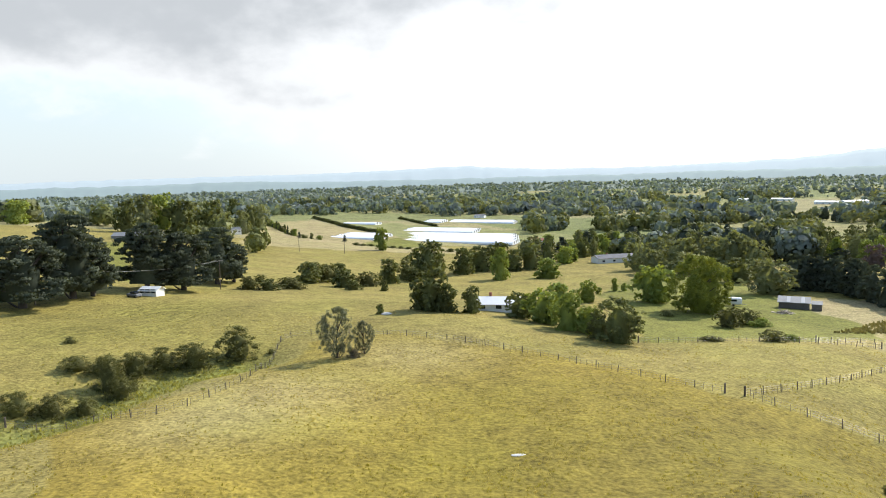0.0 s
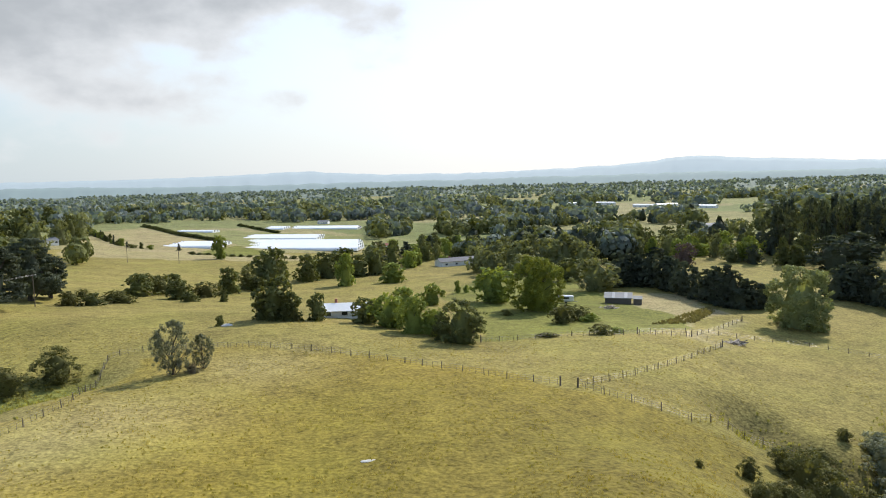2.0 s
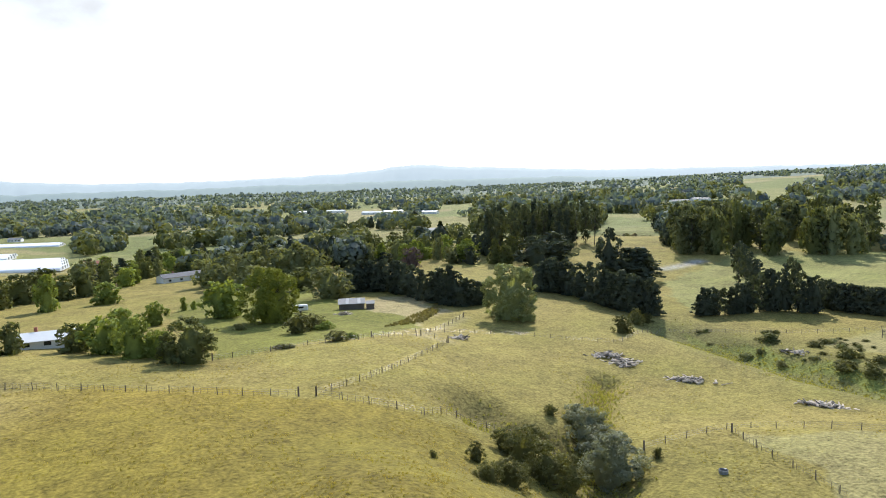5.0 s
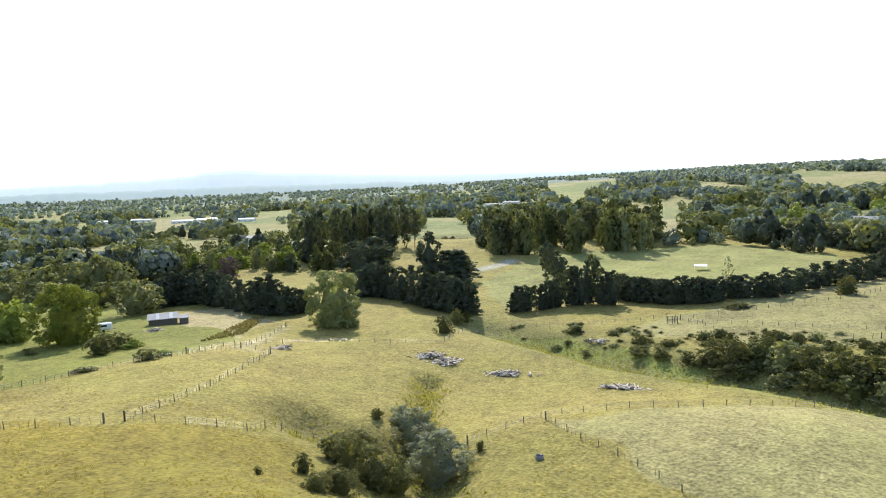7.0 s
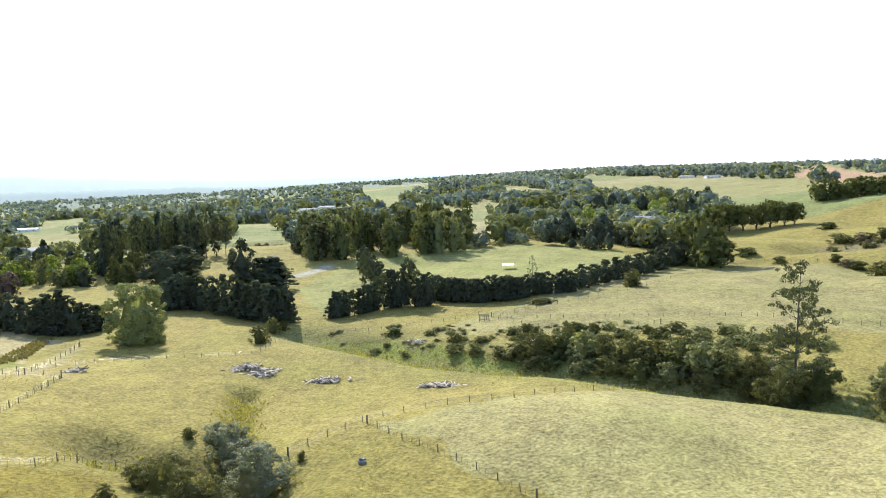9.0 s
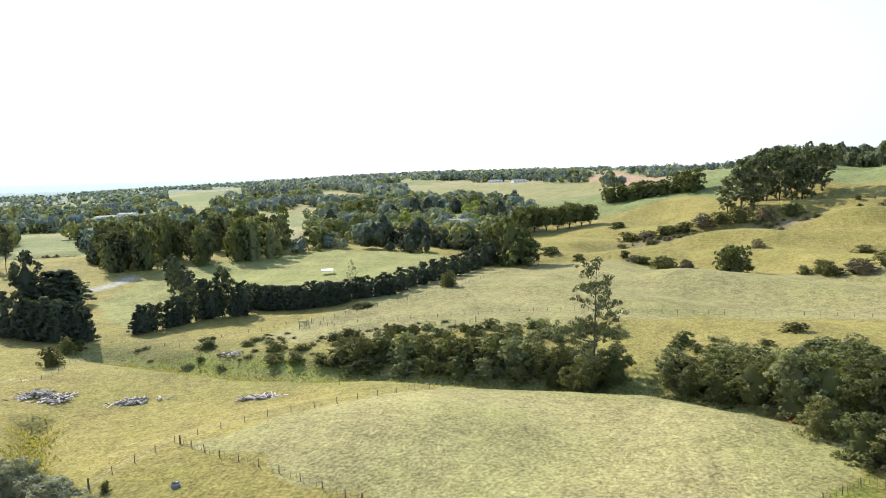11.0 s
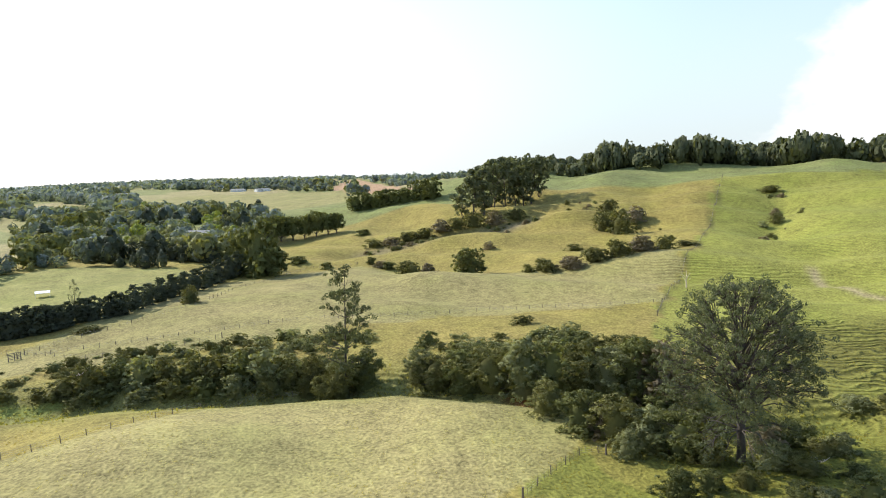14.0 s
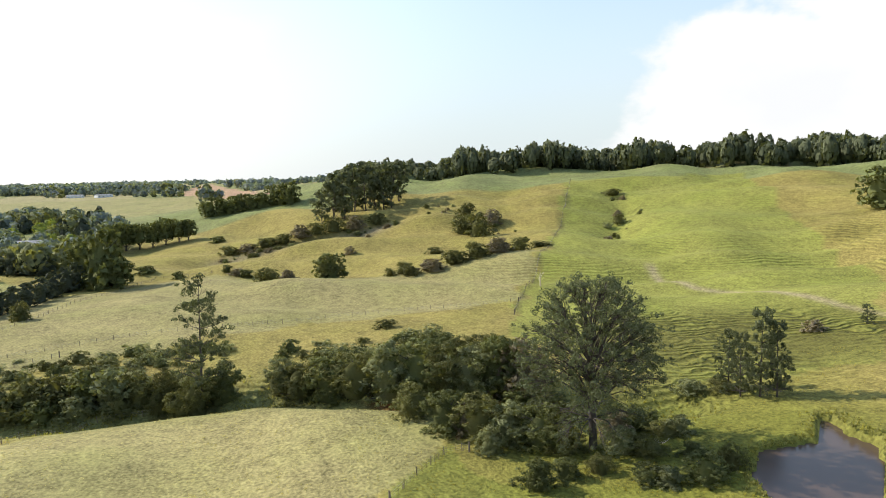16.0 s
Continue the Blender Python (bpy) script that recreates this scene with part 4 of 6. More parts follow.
def tree_meshes(name, shape, leaf_mat, seed, low=0.12, clumps=90, per=36, size=0.016, reach=0.085, trunk=0.03, limbs=14, flat=0.8, lobes=20):
    rng = np.random.default_rng(seed)
    c, mids = crown_points(shape, clumps, rng, low, lobes, flat)
    reach *= 0.9
    q, f, nv = leaves(c, reach * rng.uniform(0.6, 1.25, len(c)), per, size, rng, flat, np.repeat(mids, per, 0), SLIM.get(shape, 1.0))
    full = shape != "umbrella" and name not in ("orchard", "poplar")
    core = crown_filler(shape, low, rng)
    if full:
        q, f, nv = with_filler(q, f, nv, core)
    crown = mesh_of(name + "_crown", q, f, leaf_mat, True, nv)
    few = max(6, min(per, 700 // clumps))
    q, f, nv = leaves(c, reach * rng.uniform(0.6, 1.25, len(c)), few, size * math.sqrt(per / few), rng, flat, np.repeat(mids, few, 0), SLIM.get(shape, 1.0))
    if full:
        q, f, nv = with_filler(q, f, nv, core)
    sparse = mesh_of(name + "_far_crown", q, f, leaf_mat, True, nv)
    top = 0.93 if shape in ("cone", "column", "umbrella") else 0.7
    spine = [(rng.normal() * 0.012 * k, rng.normal() * 0.012 * k, -0.03 + (top + 0.03) * k / 5) for k in range(6)]
    pieces = [tube(spine, [trunk * 1.35, trunk, trunk * 0.85, trunk * 0.65, trunk * 0.4, trunk * 0.12], 7)]
    for p in c[rng.permutation(len(c))[:limbs]]:
        k = min(0.8, max(0.12, (p[2] - 0.12) / top * 0.8))
        s = np.array(spine[min(int(k * 5), 4)])
        mid = (s + p) / 2 + np.array([0, 0, 0.02])
        pieces.append(tube([s, mid, p], [trunk * 0.4, trunk * 0.24, trunk * 0.06], 5))
    v, fs = joined(pieces)
    return mesh_of(name + "_trunk", v, fs, BARK, True), crown, sparse


def grow(kind, thing, x, y, h, w, label, category, group="", spin=None, sink=0.0):
    """Places a tree or shrub of the given kind, h metres high and w metres wide, on the ground."""
    spin = random.uniform(0, 360) if spin is None else spin
    m = pose(x, y, ground(x, y) - sink, 0, 0, spin) @ Matrix.Diagonal((w, w * random.uniform(0.9, 1.1), h, 1))
    ob = new(thing)
    ob.matrix_basis = m
    trunk, crown, sparse = KINDS[kind]
    if math.hypot(x, y) > 158 and kind not in ("round", "willow", "cypress", "poplar") or h < 2:
        crown = sparse
    for nm, me in (("trunk", trunk), ("crown", crown)):
        new(nm, me).parent = ob
    return tagged(ob, label, category, group)


def limbed_pine(name, seed, reach_fn, levels, first, per_limb, clump, blades, size, trunk, lean=0.0, flat=0.4, rise=0.12, bare=0.0):
    """An open pine: a bowed trunk, long limbs that show between flat sprays of needles at their ends."""
    rng = np.random.default_rng(seed)
    spine = [np.array([lean * k * k + 0.008 * math.sin(5 * k), 0.01 * math.sin(4 * k + 1), -0.02 + k]) for k in np.linspace(0, 0.97, 9)]
    pieces = [tube(spine, [trunk * (1.3 - 1.22 * k / 8) for k in range(9)], 8)]
    c = []
    for i in range(levels):
        z = first + (0.95 - first) * (i + rng.random() * 0.6) / levels
        th = i * 2.4 + rng.uniform(-0.4, 0.4)
        s = spine[min(int(z / 0.97 * 8), 8)]
        r = reach_fn(z) * rng.uniform(0.5, 1.15)
        out = np.array([math.cos(th), math.sin(th), 0])
        a, b = s + out * r * 0.45 + np.array([0, 0, rise * 0.3]), s + out * r + np.array([0, 0, rise * (0.3 + 1.2 * z) * rng.uniform(0.6, 1.2)])
        t = trunk * max(0.12, 0.42 * (1.1 - z))
        pieces.append(tube([s, a, b], [t, t * 0.7, t * 0.2], 5))
        if rng.random() < bare:
            continue
        for k in range(per_limb):
            q = a + (b - a) * rng.uniform(0.25, 1.12) + rng.normal(size=3) * np.array([0.045, 0.045, 0.022]) * (0.4 + r * 2)
            c.append(q)
            if k % 2 == 0:
                m = a + (b - a) * rng.uniform(0.1, 0.6)
                pieces.append(tube([m, (m + q) / 2 + np.array([0, 0, 0.008]), q], [t * 0.35, t * 0.25, t * 0.1], 4))
    c = np.array(c)
    c[:, 2] = np.minimum(c[:, 2], 0.97)
    q, f, nv = leaves(c, clump * rng.uniform(0.6, 1.2, len(c)), blades, size, rng, flat)
    v, fs = joined(pieces)
    crown = mesh_of(name + "_crown", q, f, LEAF_PINE, True, nv)
    return mesh_of(name + "_trunk", v, fs, BARK, True), crown, crown


def dome_pine(name, seed, fork, blades, size, trunk):
    """An old spreading pine: a stout trunk that forks into rising limbs under a domed crown, bare and dark within."""
    rng = np.random.default_rng(seed)
    spine = [np.array([0.012 * math.sin(5 * k), 0.01 * math.sin(4 * k + 1), -0.02 + k]) for k in np.linspace(0, 0.8, 9)]
    pieces = [tube(spine, [trunk * (1.35 - 1.15 * k / 8) for k in range(9)], 9)]
    c, rad = [], []
    for i in range(64):
        up = 1 - (i + 0.5) / 64 * 1.02                        # height on the dome, top to skirt
        th = i * 2.4 + rng.uniform(-0.35, 0.35)
        out = np.array([math.cos(th), math.sin(th), 0])
        r = 0.49 * math.sqrt(max(0.02, 1 - max(0, up) ** 2)) * rng.uniform(0.82, 1.04)
        tip = out * r + np.array([0, 0, 0.42 + 0.54 * up * rng.uniform(0.94, 1.02)])
        s = spine[int(np.clip((fork + 0.4 * up * rng.uniform(0.6, 1)) / 0.8 * 8, 2, 8))]
        bend = s + (tip - s) * 0.5 + np.array([0, 0, 0.05]) + rng.normal(size=3) * 0.015
        t = trunk * rng.uniform(0.2, 0.38)
        pieces.append(tube([s, s + (bend - s) * 0.5 + rng.normal(size=3) * 0.01, bend, tip], [t, t * 0.8, t * 0.55, t * 0.15], 6))
        for k in range(13):
            q = tip + np.array([rng.normal() * 0.055, rng.normal() * 0.055, rng.normal() * 0.026])
            m = bend + (tip - bend) * rng.uniform(0.0, 0.75)
            c.append(q)
            rad.append(rng.uniform(0.016, 0.034))
            pieces.append(tube([m, (m + q) / 2 + np.array([0, 0, 0.006]), q], [t * 0.3, t * 0.22, t * 0.08], 4))
        for k in range(7):
            c.append(bend + (tip - bend) * rng.uniform(-0.3, 0.9) + rng.normal(size=3) * 0.035)
            rad.append(rng.uniform(0.014, 0.03))
    for i in range(44):                                       # drooping lower limbs, some dead
        th = i * 2.4 + 0.7
        out = np.array([math.cos(th), math.sin(th), 0])
        s = spine[rng.integers(2, 6)]
        tip = s + out * rng.uniform(0.25, 0.47) + np.array([0, 0, rng.uniform(-0.1, 0.06)])
        t = trunk * 0.18
        mid = (s + tip) / 2 + np.array([0, 0, 0.04])
        pieces.append(tube([s, mid, tip], [t, t * 0.7, t * 0.15], 5))
        for k in range(12 if rng.random() < 0.75 else 0):
            q = mid + (tip - mid) * rng.uniform(-0.2, 1.05) + rng.normal(size=3) * np.array([0.05, 0.05, 0.025])
            c.append(q)
            rad.append(rng.uniform(0.015, 0.036))
            pieces.append(tube([mid + (tip - mid) * 0.3, q], [t * 0.3, t * 0.1], 4))
    c = np.array(c)
    c[:, 2] = np.clip(c[:, 2], 0.12, 0.985)
    q, f, nv = leaves(c, np.array(rad), blades, size, rng, 0.6)
    v, fs = joined(pieces)
    crown = mesh_of(name + "_crown", q, f, LEAF_PINE, True, nv)
    return mesh_of(name + "_trunk", v, fs, BARK, True), crown, crown


KINDS = {
    "orchard": tree_meshes("orchard", "round", LEAF_OLIVE, 1, 0.12, 210, 50, 0.011, 0.07, 0.024, 34, 0.8, 26),
    "round": tree_meshes("round", "round", LEAF_ROUND, 2, 0.03, 420, 50, 0.0125, 0.06, 0.03, 10, 0.8, 46),
    "willow": tree_meshes("willow", "round", LEAF_WILLOW, 3, -0.03, 420, 50, 0.0125, 0.06, 0.02, 12, 0.8, 52),
    "grey": tree_meshes("grey", "round", LEAF_GREY, 4, 0.0, 110, 36, 0.021, 0.09, 0.03, 6),
    "grey2": tree_meshes("grey2", "dome", LEAF_GREY, 14, 0.0, 110, 36, 0.021, 0.09, 0.03, 6),
    "light": tree_meshes("light", "round", LEAF_LIGHT, 5, 0.0, 120, 40, 0.020, 0.085, 0.03, 8),
    "light2": tree_meshes("light2", "dome", LEAF_LIGHT, 15, 0.0, 120, 40, 0.020, 0.085, 0.03, 8),
    "dark": tree_meshes("dark", "round", LEAF_DARK, 6, 0.0, 120, 40, 0.020, 0.085, 0.03, 8),
    "dark2": tree_meshes("dark2", "dome", LEAF_DARK, 16, 0.0, 120, 40, 0.020, 0.085, 0.03, 8),
    "cypress": tree_meshes("cypress", "dome", LEAF_CYPRESS, 7, 0.13, 300, 40, 0.0165, 0.075, 0.04, 18, 0.25, 40),
    "belt": tree_meshes("belt", "column", LEAF_CYPRESS, 8, 0.02, 90, 26, 0.034, 0.12, 0.03, 3, 0.5, 34),
    "belt2": tree_meshes("belt2", "column", LEAF_CYPRESS, 18, 0.04, 90, 26, 0.034, 0.12, 0.03, 3, 0.5, 34),
    "spire": tree_meshes("spire", "cone", LEAF_CYPRESS, 28, 0.06, 80, 26, 0.038, 0.12, 0.025, 3, 0.5, 34),
    "pine": tree_meshes("pine", "umbrella", LEAF_PINE, 9, 0.12, 120, 26, 0.027, 0.095, 0.022, 16, 0.45, 30),
    "pine2": tree_meshes("pine2", "umbrella", LEAF_PINE, 19, 0.35, 90, 28, 0.027, 0.095, 0.022, 16, 0.45, 30),
    "poplar": tree_meshes("poplar", "column", LEAF_SILVER, 10, 0.03, 130, 30, 0.017, 0.06, 0.03, 10),
    "bank": tree_meshes("bank", "dome", LEAF_BANK, 11, 0.0, 130, 38, 0.0165, 0.095, 0.03, 6),
    "bank2": tree_meshes("bank2", "round", LEAF_BANK, 21, 0.0, 130, 38, 0.0165, 0.095, 0.03, 6),
    "silver": tree_meshes("silver", "dome", LEAF_SILVER, 12, 0.0, 160, 40, 0.0165, 0.08, 0.02, 6, 0.8, 16),
    "brown": tree_meshes("brown", "dome", LEAF_BROWN, 13, 0.0, 80, 26, 0.028, 0.1, 0.025, 8),
    "scrub": tree_meshes("scrub", "dome", LEAF_BANK, 51, 0.0, 44, 11, 0.046, 0.13, 0.03, 4, 0.8, 12),
    "scrub_dark": tree_meshes("scrub_dark", "dome", LEAF_DARK, 52, 0.0, 44, 11, 0.046, 0.13, 0.03, 4, 0.8, 12),
    "scrub_grey": tree_meshes("scrub_grey", "round", LEAF_GREY, 53, 0.0, 44, 11, 0.046, 0.13, 0.03, 4, 0.8, 12),
    "row": tree_meshes("row", "round", LEAF_DARK, 54, 0.25, 120, 16, 0.033, 0.085, 0.028, 10),
    "plum": tree_meshes("plum", "round", LEAF_PLUM, 41, 0.0, 110, 36, 0.021, 0.09, 0.03, 6),
    "lone_pine": limbed_pine("lone_pine", 31, lambda z: 0.56 * (1.03 - z) ** 0.6 * (0.6 + 0.4 * min(1, z / 0.5)), 44, 0.24, 8, 0.046, 28, 0.009, 0.014, 0.05, 0.38, 0.08, 0.15),
    "big_pine": dome_pine("big_pine", 32, 0.3, 34, 0.0052, 0.024),
    "open_pine": limbed_pine("open_pine", 33, lambda z: 0.5 * (1.02 - z) ** 0.5, 44, 0.12, 9, 0.045, 28, 0.011, 0.02, 0.02, 0.5, 0.08, 0.1),
}


def along(line, step):
    """Places every step metres along a polyline."""
    out = []
    left = 0.0
    for (ax, ay), (bx, by) in zip(line, line[1:]):
        d = math.hypot(bx - ax, by - ay)
        while left < d:
            k = left / d
            out.append((ax + (bx - ax) * k, ay + (by - ay) * k))
            left += step
        left -= d
    return out


def thick(rows, gap=12):
    """A planted row with one more plant between neighbours."""
    out = list(rows)
    for p, q in zip(rows, rows[1:]):
        if math.dist(p[:2], q[:2]) < gap:
            out.append(tuple((u + v) / 2 for u, v in zip(p, q)))
    return out


def stand(rows, kinds, thing, label, category, group, sink=0.3, widen=1.0):
    for k, (x, y, h, w) in enumerate(rows):
        w *= widen
        if len(rows) > 3:
            h *= random.uniform(0.9, 1.1)
        grow(kinds[k % len(kinds)], thing, x, y, h, w, label, category, group, None, sink)


stand(ORCHARD_TREES, ["orchard"], "orchard_tree", "gnarled olive-green tree alone on a grassy knoll", "tree", "knoll trees", 0.1, 0.82)
stand(GULLY_BUSHES, ["bank", "bank2"], "bush", "dark green bush in a grassy gully", "bush", "gully bushes")
stand(MACROCARPAS, ["cypress"], "cypress_tree", "old spreading dark cypress beside a farm road", "tree", "roadside cypresses", 0.2)
stand(ROAD_SHRUBS, ["bank", "dark2"], "shrub", "green shrub along a stream bed", "shrub", "stream shrubs")
stand(DARK_TREES, ["dark", "dark2"], "dark_tree", "dense dark green tree in a hollow", "tree", "hollow trees")
stand(LIGHT_TREES, ["light", "light2"], "light_tree", "leafy bright green tree in a hollow", "tree", "hollow trees")
stand(ROUND_TREE, ["round"], "round_tree", "large round yellow-green tree on lush grass", "tree", "", 0.4)
stand(GREY_WILLOWS, ["grey", "grey2"], "grey_tree", "grey-green tree in a dense grove", "tree", "grove trees")
stand(WILLOW, ["willow"], "willow_tree", "wide pale green willow on a grassy slope", "tree", "", 0.3, 1.12)
stand(thick(FIELD_PINES, 9), ["spire", "belt2", "pine"], "field_conifer", "slender dark conifer on a paddock edge", "tree", "paddock conifers")
for rows in (HEDGE_A, HEDGE_B, HEDGE_C):
    stand(thick(rows, 7), ["belt", "belt2"], "hedge_conifer", "clipped dark conifer in a shelter hedge", "tree", "shelter hedge", 0.5, 1.2)
for rows in (BELT_A, BELT_B):
    stand(thick(rows, 7), ["belt", "belt2", "spire"], "belt_conifer", "tall dark conifer in a shelter belt", "tree", "shelter belt", 0.5, 1.2)
stand(POPLAR, ["poplar"], "poplar_tree", "slim pale poplar in front of a hedge", "tree", "")
stand(PADDOCK_SHRUBS, ["bank"], "paddock_shrub", "small round shrub in a paddock", "shrub", "paddock shrubs", 0.1)
stand(GULLY_SHRUBS[:4], ["silver"], "silver_shrub", "rounded silvery grey-green willow shrub in a gully", "shrub", "gully shrubs", 0.3)
stand(GULLY_SHRUBS[4:], ["bank", "bank2"], "gully_shrub", "rounded grey-green shrub in a grassy gully", "shrub", "gully shrubs", 0.3)
stand(LONE_PINE, ["lone_pine"], "lone_pine", "tall sparse pine at the edge of a ravine", "tree", "", 0.3, 1.3)
stand(RIDGE_TREES, ["dark", "dark2"], "ridge_tree", "dense dark tree by a hedge end", "tree", "ridge trees")
stand(HILL_PINES, ["pine", "pine2"], "hill_pine", "tall dark pine in a hilltop clump", "tree", "hilltop pines")
stand(ROW_TREES, ["row"], "row_tree", "dark tree in a row above bare trunks", "tree", "tree row")
stand(BIG_PINE, ["big_pine"], "big_pine", "huge spreading old pine beside a pond", "tree", "", 0.3)
stand(POND_PINES, ["open_pine"], "pond_pine", "dark pine on a green slope near a pond", "tree", "pond pines")
for rows in (BANK_SHRUBS_A, BANK_SHRUBS_B, BANK_SHRUBS_C):
    stand(rows, ["bank", "dark2", "bank2", "grey2", "dark", "bank", "grey2", "dark2", "brown"], "bank_bush", "dense dark bush on a ravine bank", "bush", "ravine bushes", 0.5)
for rows in (RAVINE_SHRUBS_A, RAVINE_SHRUBS_B):
    stand(rows, ["bank", "bank2", "dark2", "grey2", "bank"], "ravine_shrub", "scrubby green shrub on a ravine side", "shrub", "ravine shrubs", 0.9)
for rows in (HILL_SCRUB, HILL_SCRUB_B):
    stand(rows, ["bank", "brown", "bank2"], "hill_scrub", "low brownish scrub on a pasture slope", "shrub", "hill scrub", 0.3)
hill_rng = np.random.default_rng(33)
low = []
for line, half, n in ((HILL_GULLY, 5, 55), (HILL_STREAM, 5, 60), (HILL_DELL, 8, 30), (HILL_NICK, 4, 22)):
    for x, y in along(line, sum(math.dist(a, b) for a, b in zip(line, line[1:])) / n):
        h = hill_rng.uniform(0.8, 3.2)
        low.append((x + hill_rng.normal(0, half), y + hill_rng.normal(0, half), h, h * hill_rng.uniform(1.3, 2.4)))
stand(low, ["scrub", "brown", "scrub_grey", "brown", "scrub_dark"], "hill_scrub", "low brownish scrub on a pasture slope", "shrub", "hill scrub", 0.3)
stand(FAR_SHRUBS, ["dark2"], "far_shrub", "small dark shrub in a pasture", "shrub", "pasture shrubs", 0.2)
stand(PLUM_TREES, ["plum"], "plum_tree", "purple-leaved tree behind a shelter belt", "tree", "plum trees")
stand(VALLEY_SCRUB, ["bank2", "bank", "light2"], "valley_scrub", "low scrubby bush on lush grass", "bush", "valley scrub", 0.3)
stand(LEFT_GROVE, ["dark", "grey", "light", "dark2", "grey2"], "grove_tree", "mixed green tree in a grove round farm sheds", "tree", "farm grove")
# scrub over the far bank of the ravine
def filled(poly, n, rng):
    """n places within a polygon."""
    xs, ys = [p[0] for p in poly], [p[1] for p in poly]
    out = []
    while len(out) < n:
        x, y = rng.uniform(min(xs), max(xs)), rng.uniform(min(ys), max(ys))
        if inside(poly, np.array(x), np.array(y)):
            out.append((x, y))
    return out


bank_rng = np.random.default_rng(21)
for poly, n, h0, h1 in ((SCRUB_BANK, 150, 1.0, 2.9), (SCRUB_HEAD, 46, 0.4, 1.5), (SCRUB_EAST, 55, 1.4, 3.4), (SCRUB_TOP, 26, 0.5, 1.3)):
    scrub = []
    for x, y in filled(poly, n, bank_rng):
        h = bank_rng.uniform(h0, h1)
        scrub.append((x, y, h, 0.8 + h * bank_rng.uniform(1.1, 2.2)))
    stand(scrub, ["scrub", "scrub_dark", "scrub_grey", "scrub", "scrub_grey", "scrub"], "bank_scrub", "low green scrub on a ravine bank", "shrub", "bank scrub", 0.3)

# ---- woods and distance ----
wood = np.random.default_rng(77)
stand([(x, y, wood.uniform(24, 30), wood.uniform(6, 9)) for x, y in filled(STAND_A, 66, wood)], ["spire", "pine", "pine2"], "stand_pine", "tall dark pine in a plantation stand", "tree", "pine stand")
stand([(x, y, wood.uniform(20, 27), wood.uniform(11, 15)) for x, y in filled(STAND_B, 46, wood)], ["pine", "dark", "pine2", "grey"], "stand_tree", "tall dark tree in a mixed stand", "tree", "mixed stand")
stand([(x, y, wood.uniform(9, 12), wood.uniform(9, 11)) for x, y in along(HEDGE_D, 8)], ["belt"], "hedge_tree", "dark conifer in a long shelter hedge", "tree", "long hedge")
stand([(x, y, wood.uniform(3, 4), wood.uniform(7, 8)) for x, y in along(TUNNEL_HEDGE, 6)], ["dark2"], "hedge_bush", "clipped dark hedge bush by white tunnels", "bush", "tunnel hedge")
stand([(x, y, wood.uniform(2.5, 3.5), wood.uniform(7, 8)) for x, y in along(UPPER_HEDGE, 6)], ["dark2"], "hedge_bush", "clipped dark hedge bush by white tunnels", "bush", "tunnel hedge")
stand([(x, y, wood.uniform(2.5, 8), wood.uniform(3, 6)) for x, y in along(FIELD_ROW, 7) if wood.random() < 0.8], ["dark2", "light", "spire", "dark"], "row_tree", "small uneven tree in a field row", "tree", "field row")
stand([(x, y, wood.uniform(4, 12), wood.uniform(6, 13)) for x, y in filled(GARDENS, 95, wood) if min(math.dist((x, y + 9), q) for q in HOMES) > 17], ["dark", "light2", "grey", "dark2", "light", "grey2", "spire"], "garden_tree", "leafy tree in a farm garden", "tree", "garden trees")
stand([(x, y, wood.uniform(6, 14), wood.uniform(7, 14)) for x, y in filled(VALLEY_TREES, 55, wood)], ["dark", "grey", "light", "dark2", "belt", "light2"], "valley_tree", "mixed green tree behind a shelter belt", "tree", "valley trees")
stand([(x, y, wood.uniform(1.5, 2.5), wood.uniform(5, 7)) for x, y in along(FIELD_HEDGE, 6)], ["dark2"], "low_hedge_bush", "low dark hedge bush along a field", "bush", "field hedge")
stand([(x, y, wood.uniform(13, 18), wood.uniform(14, 18)) for x, y in along(COPSE, 9)], ["dark", "dark2"], "copse_tree", "dark tree in a hillside copse", "tree", "hillside copse")


def low_crown(n, rng, cone=False):
    """A crown of n leaf sprays over a dozen rounded lobes."""
    d = rng.normal(size=(n, 3))
    d /= np.linalg.norm(d, axis=1)[:, None]
    lobe = rng.normal(size=(12, 3))
    lobe /= np.linalg.norm(lobe, axis=1)[:, None]
    gap = np.linalg.norm(d[:, None] - lobe[None], axis=2)
    near = lobe[gap.argmin(1)]
    puff = 0.74 + 0.32 * np.exp(-(gap.min(1) / 0.42) ** 2)[:, None]
    p = d * np.array([0.5, 0.5, 0.46]) * puff * rng.uniform(0.92, 1.05, (n, 1)) + np.array([0, 0, 0.5])
    if cone:
        p[:, :2] *= (1.15 - p[:, 2:3])
    nor = d + rng.normal(size=(n, 3)) * 0.4
    nor /= np.linalg.norm(nor, axis=1)[:, None]
    a = np.cross(nor, rng.normal(size=(n, 3)))
    a /= np.linalg.norm(a, axis=1)[:, None]
    b = np.cross(nor, a)
    k = 1.25 / math.sqrt(n) * rng.uniform(0.7, 1.3, (n, 1))
    return np.stack([p - a * k, p - b * k * 0.8, p + a * k, p + b * k * 0.8], 1), np.repeat((d + nor * 0.3 + (d - near) * 1.2)[:, None], 4, 1)


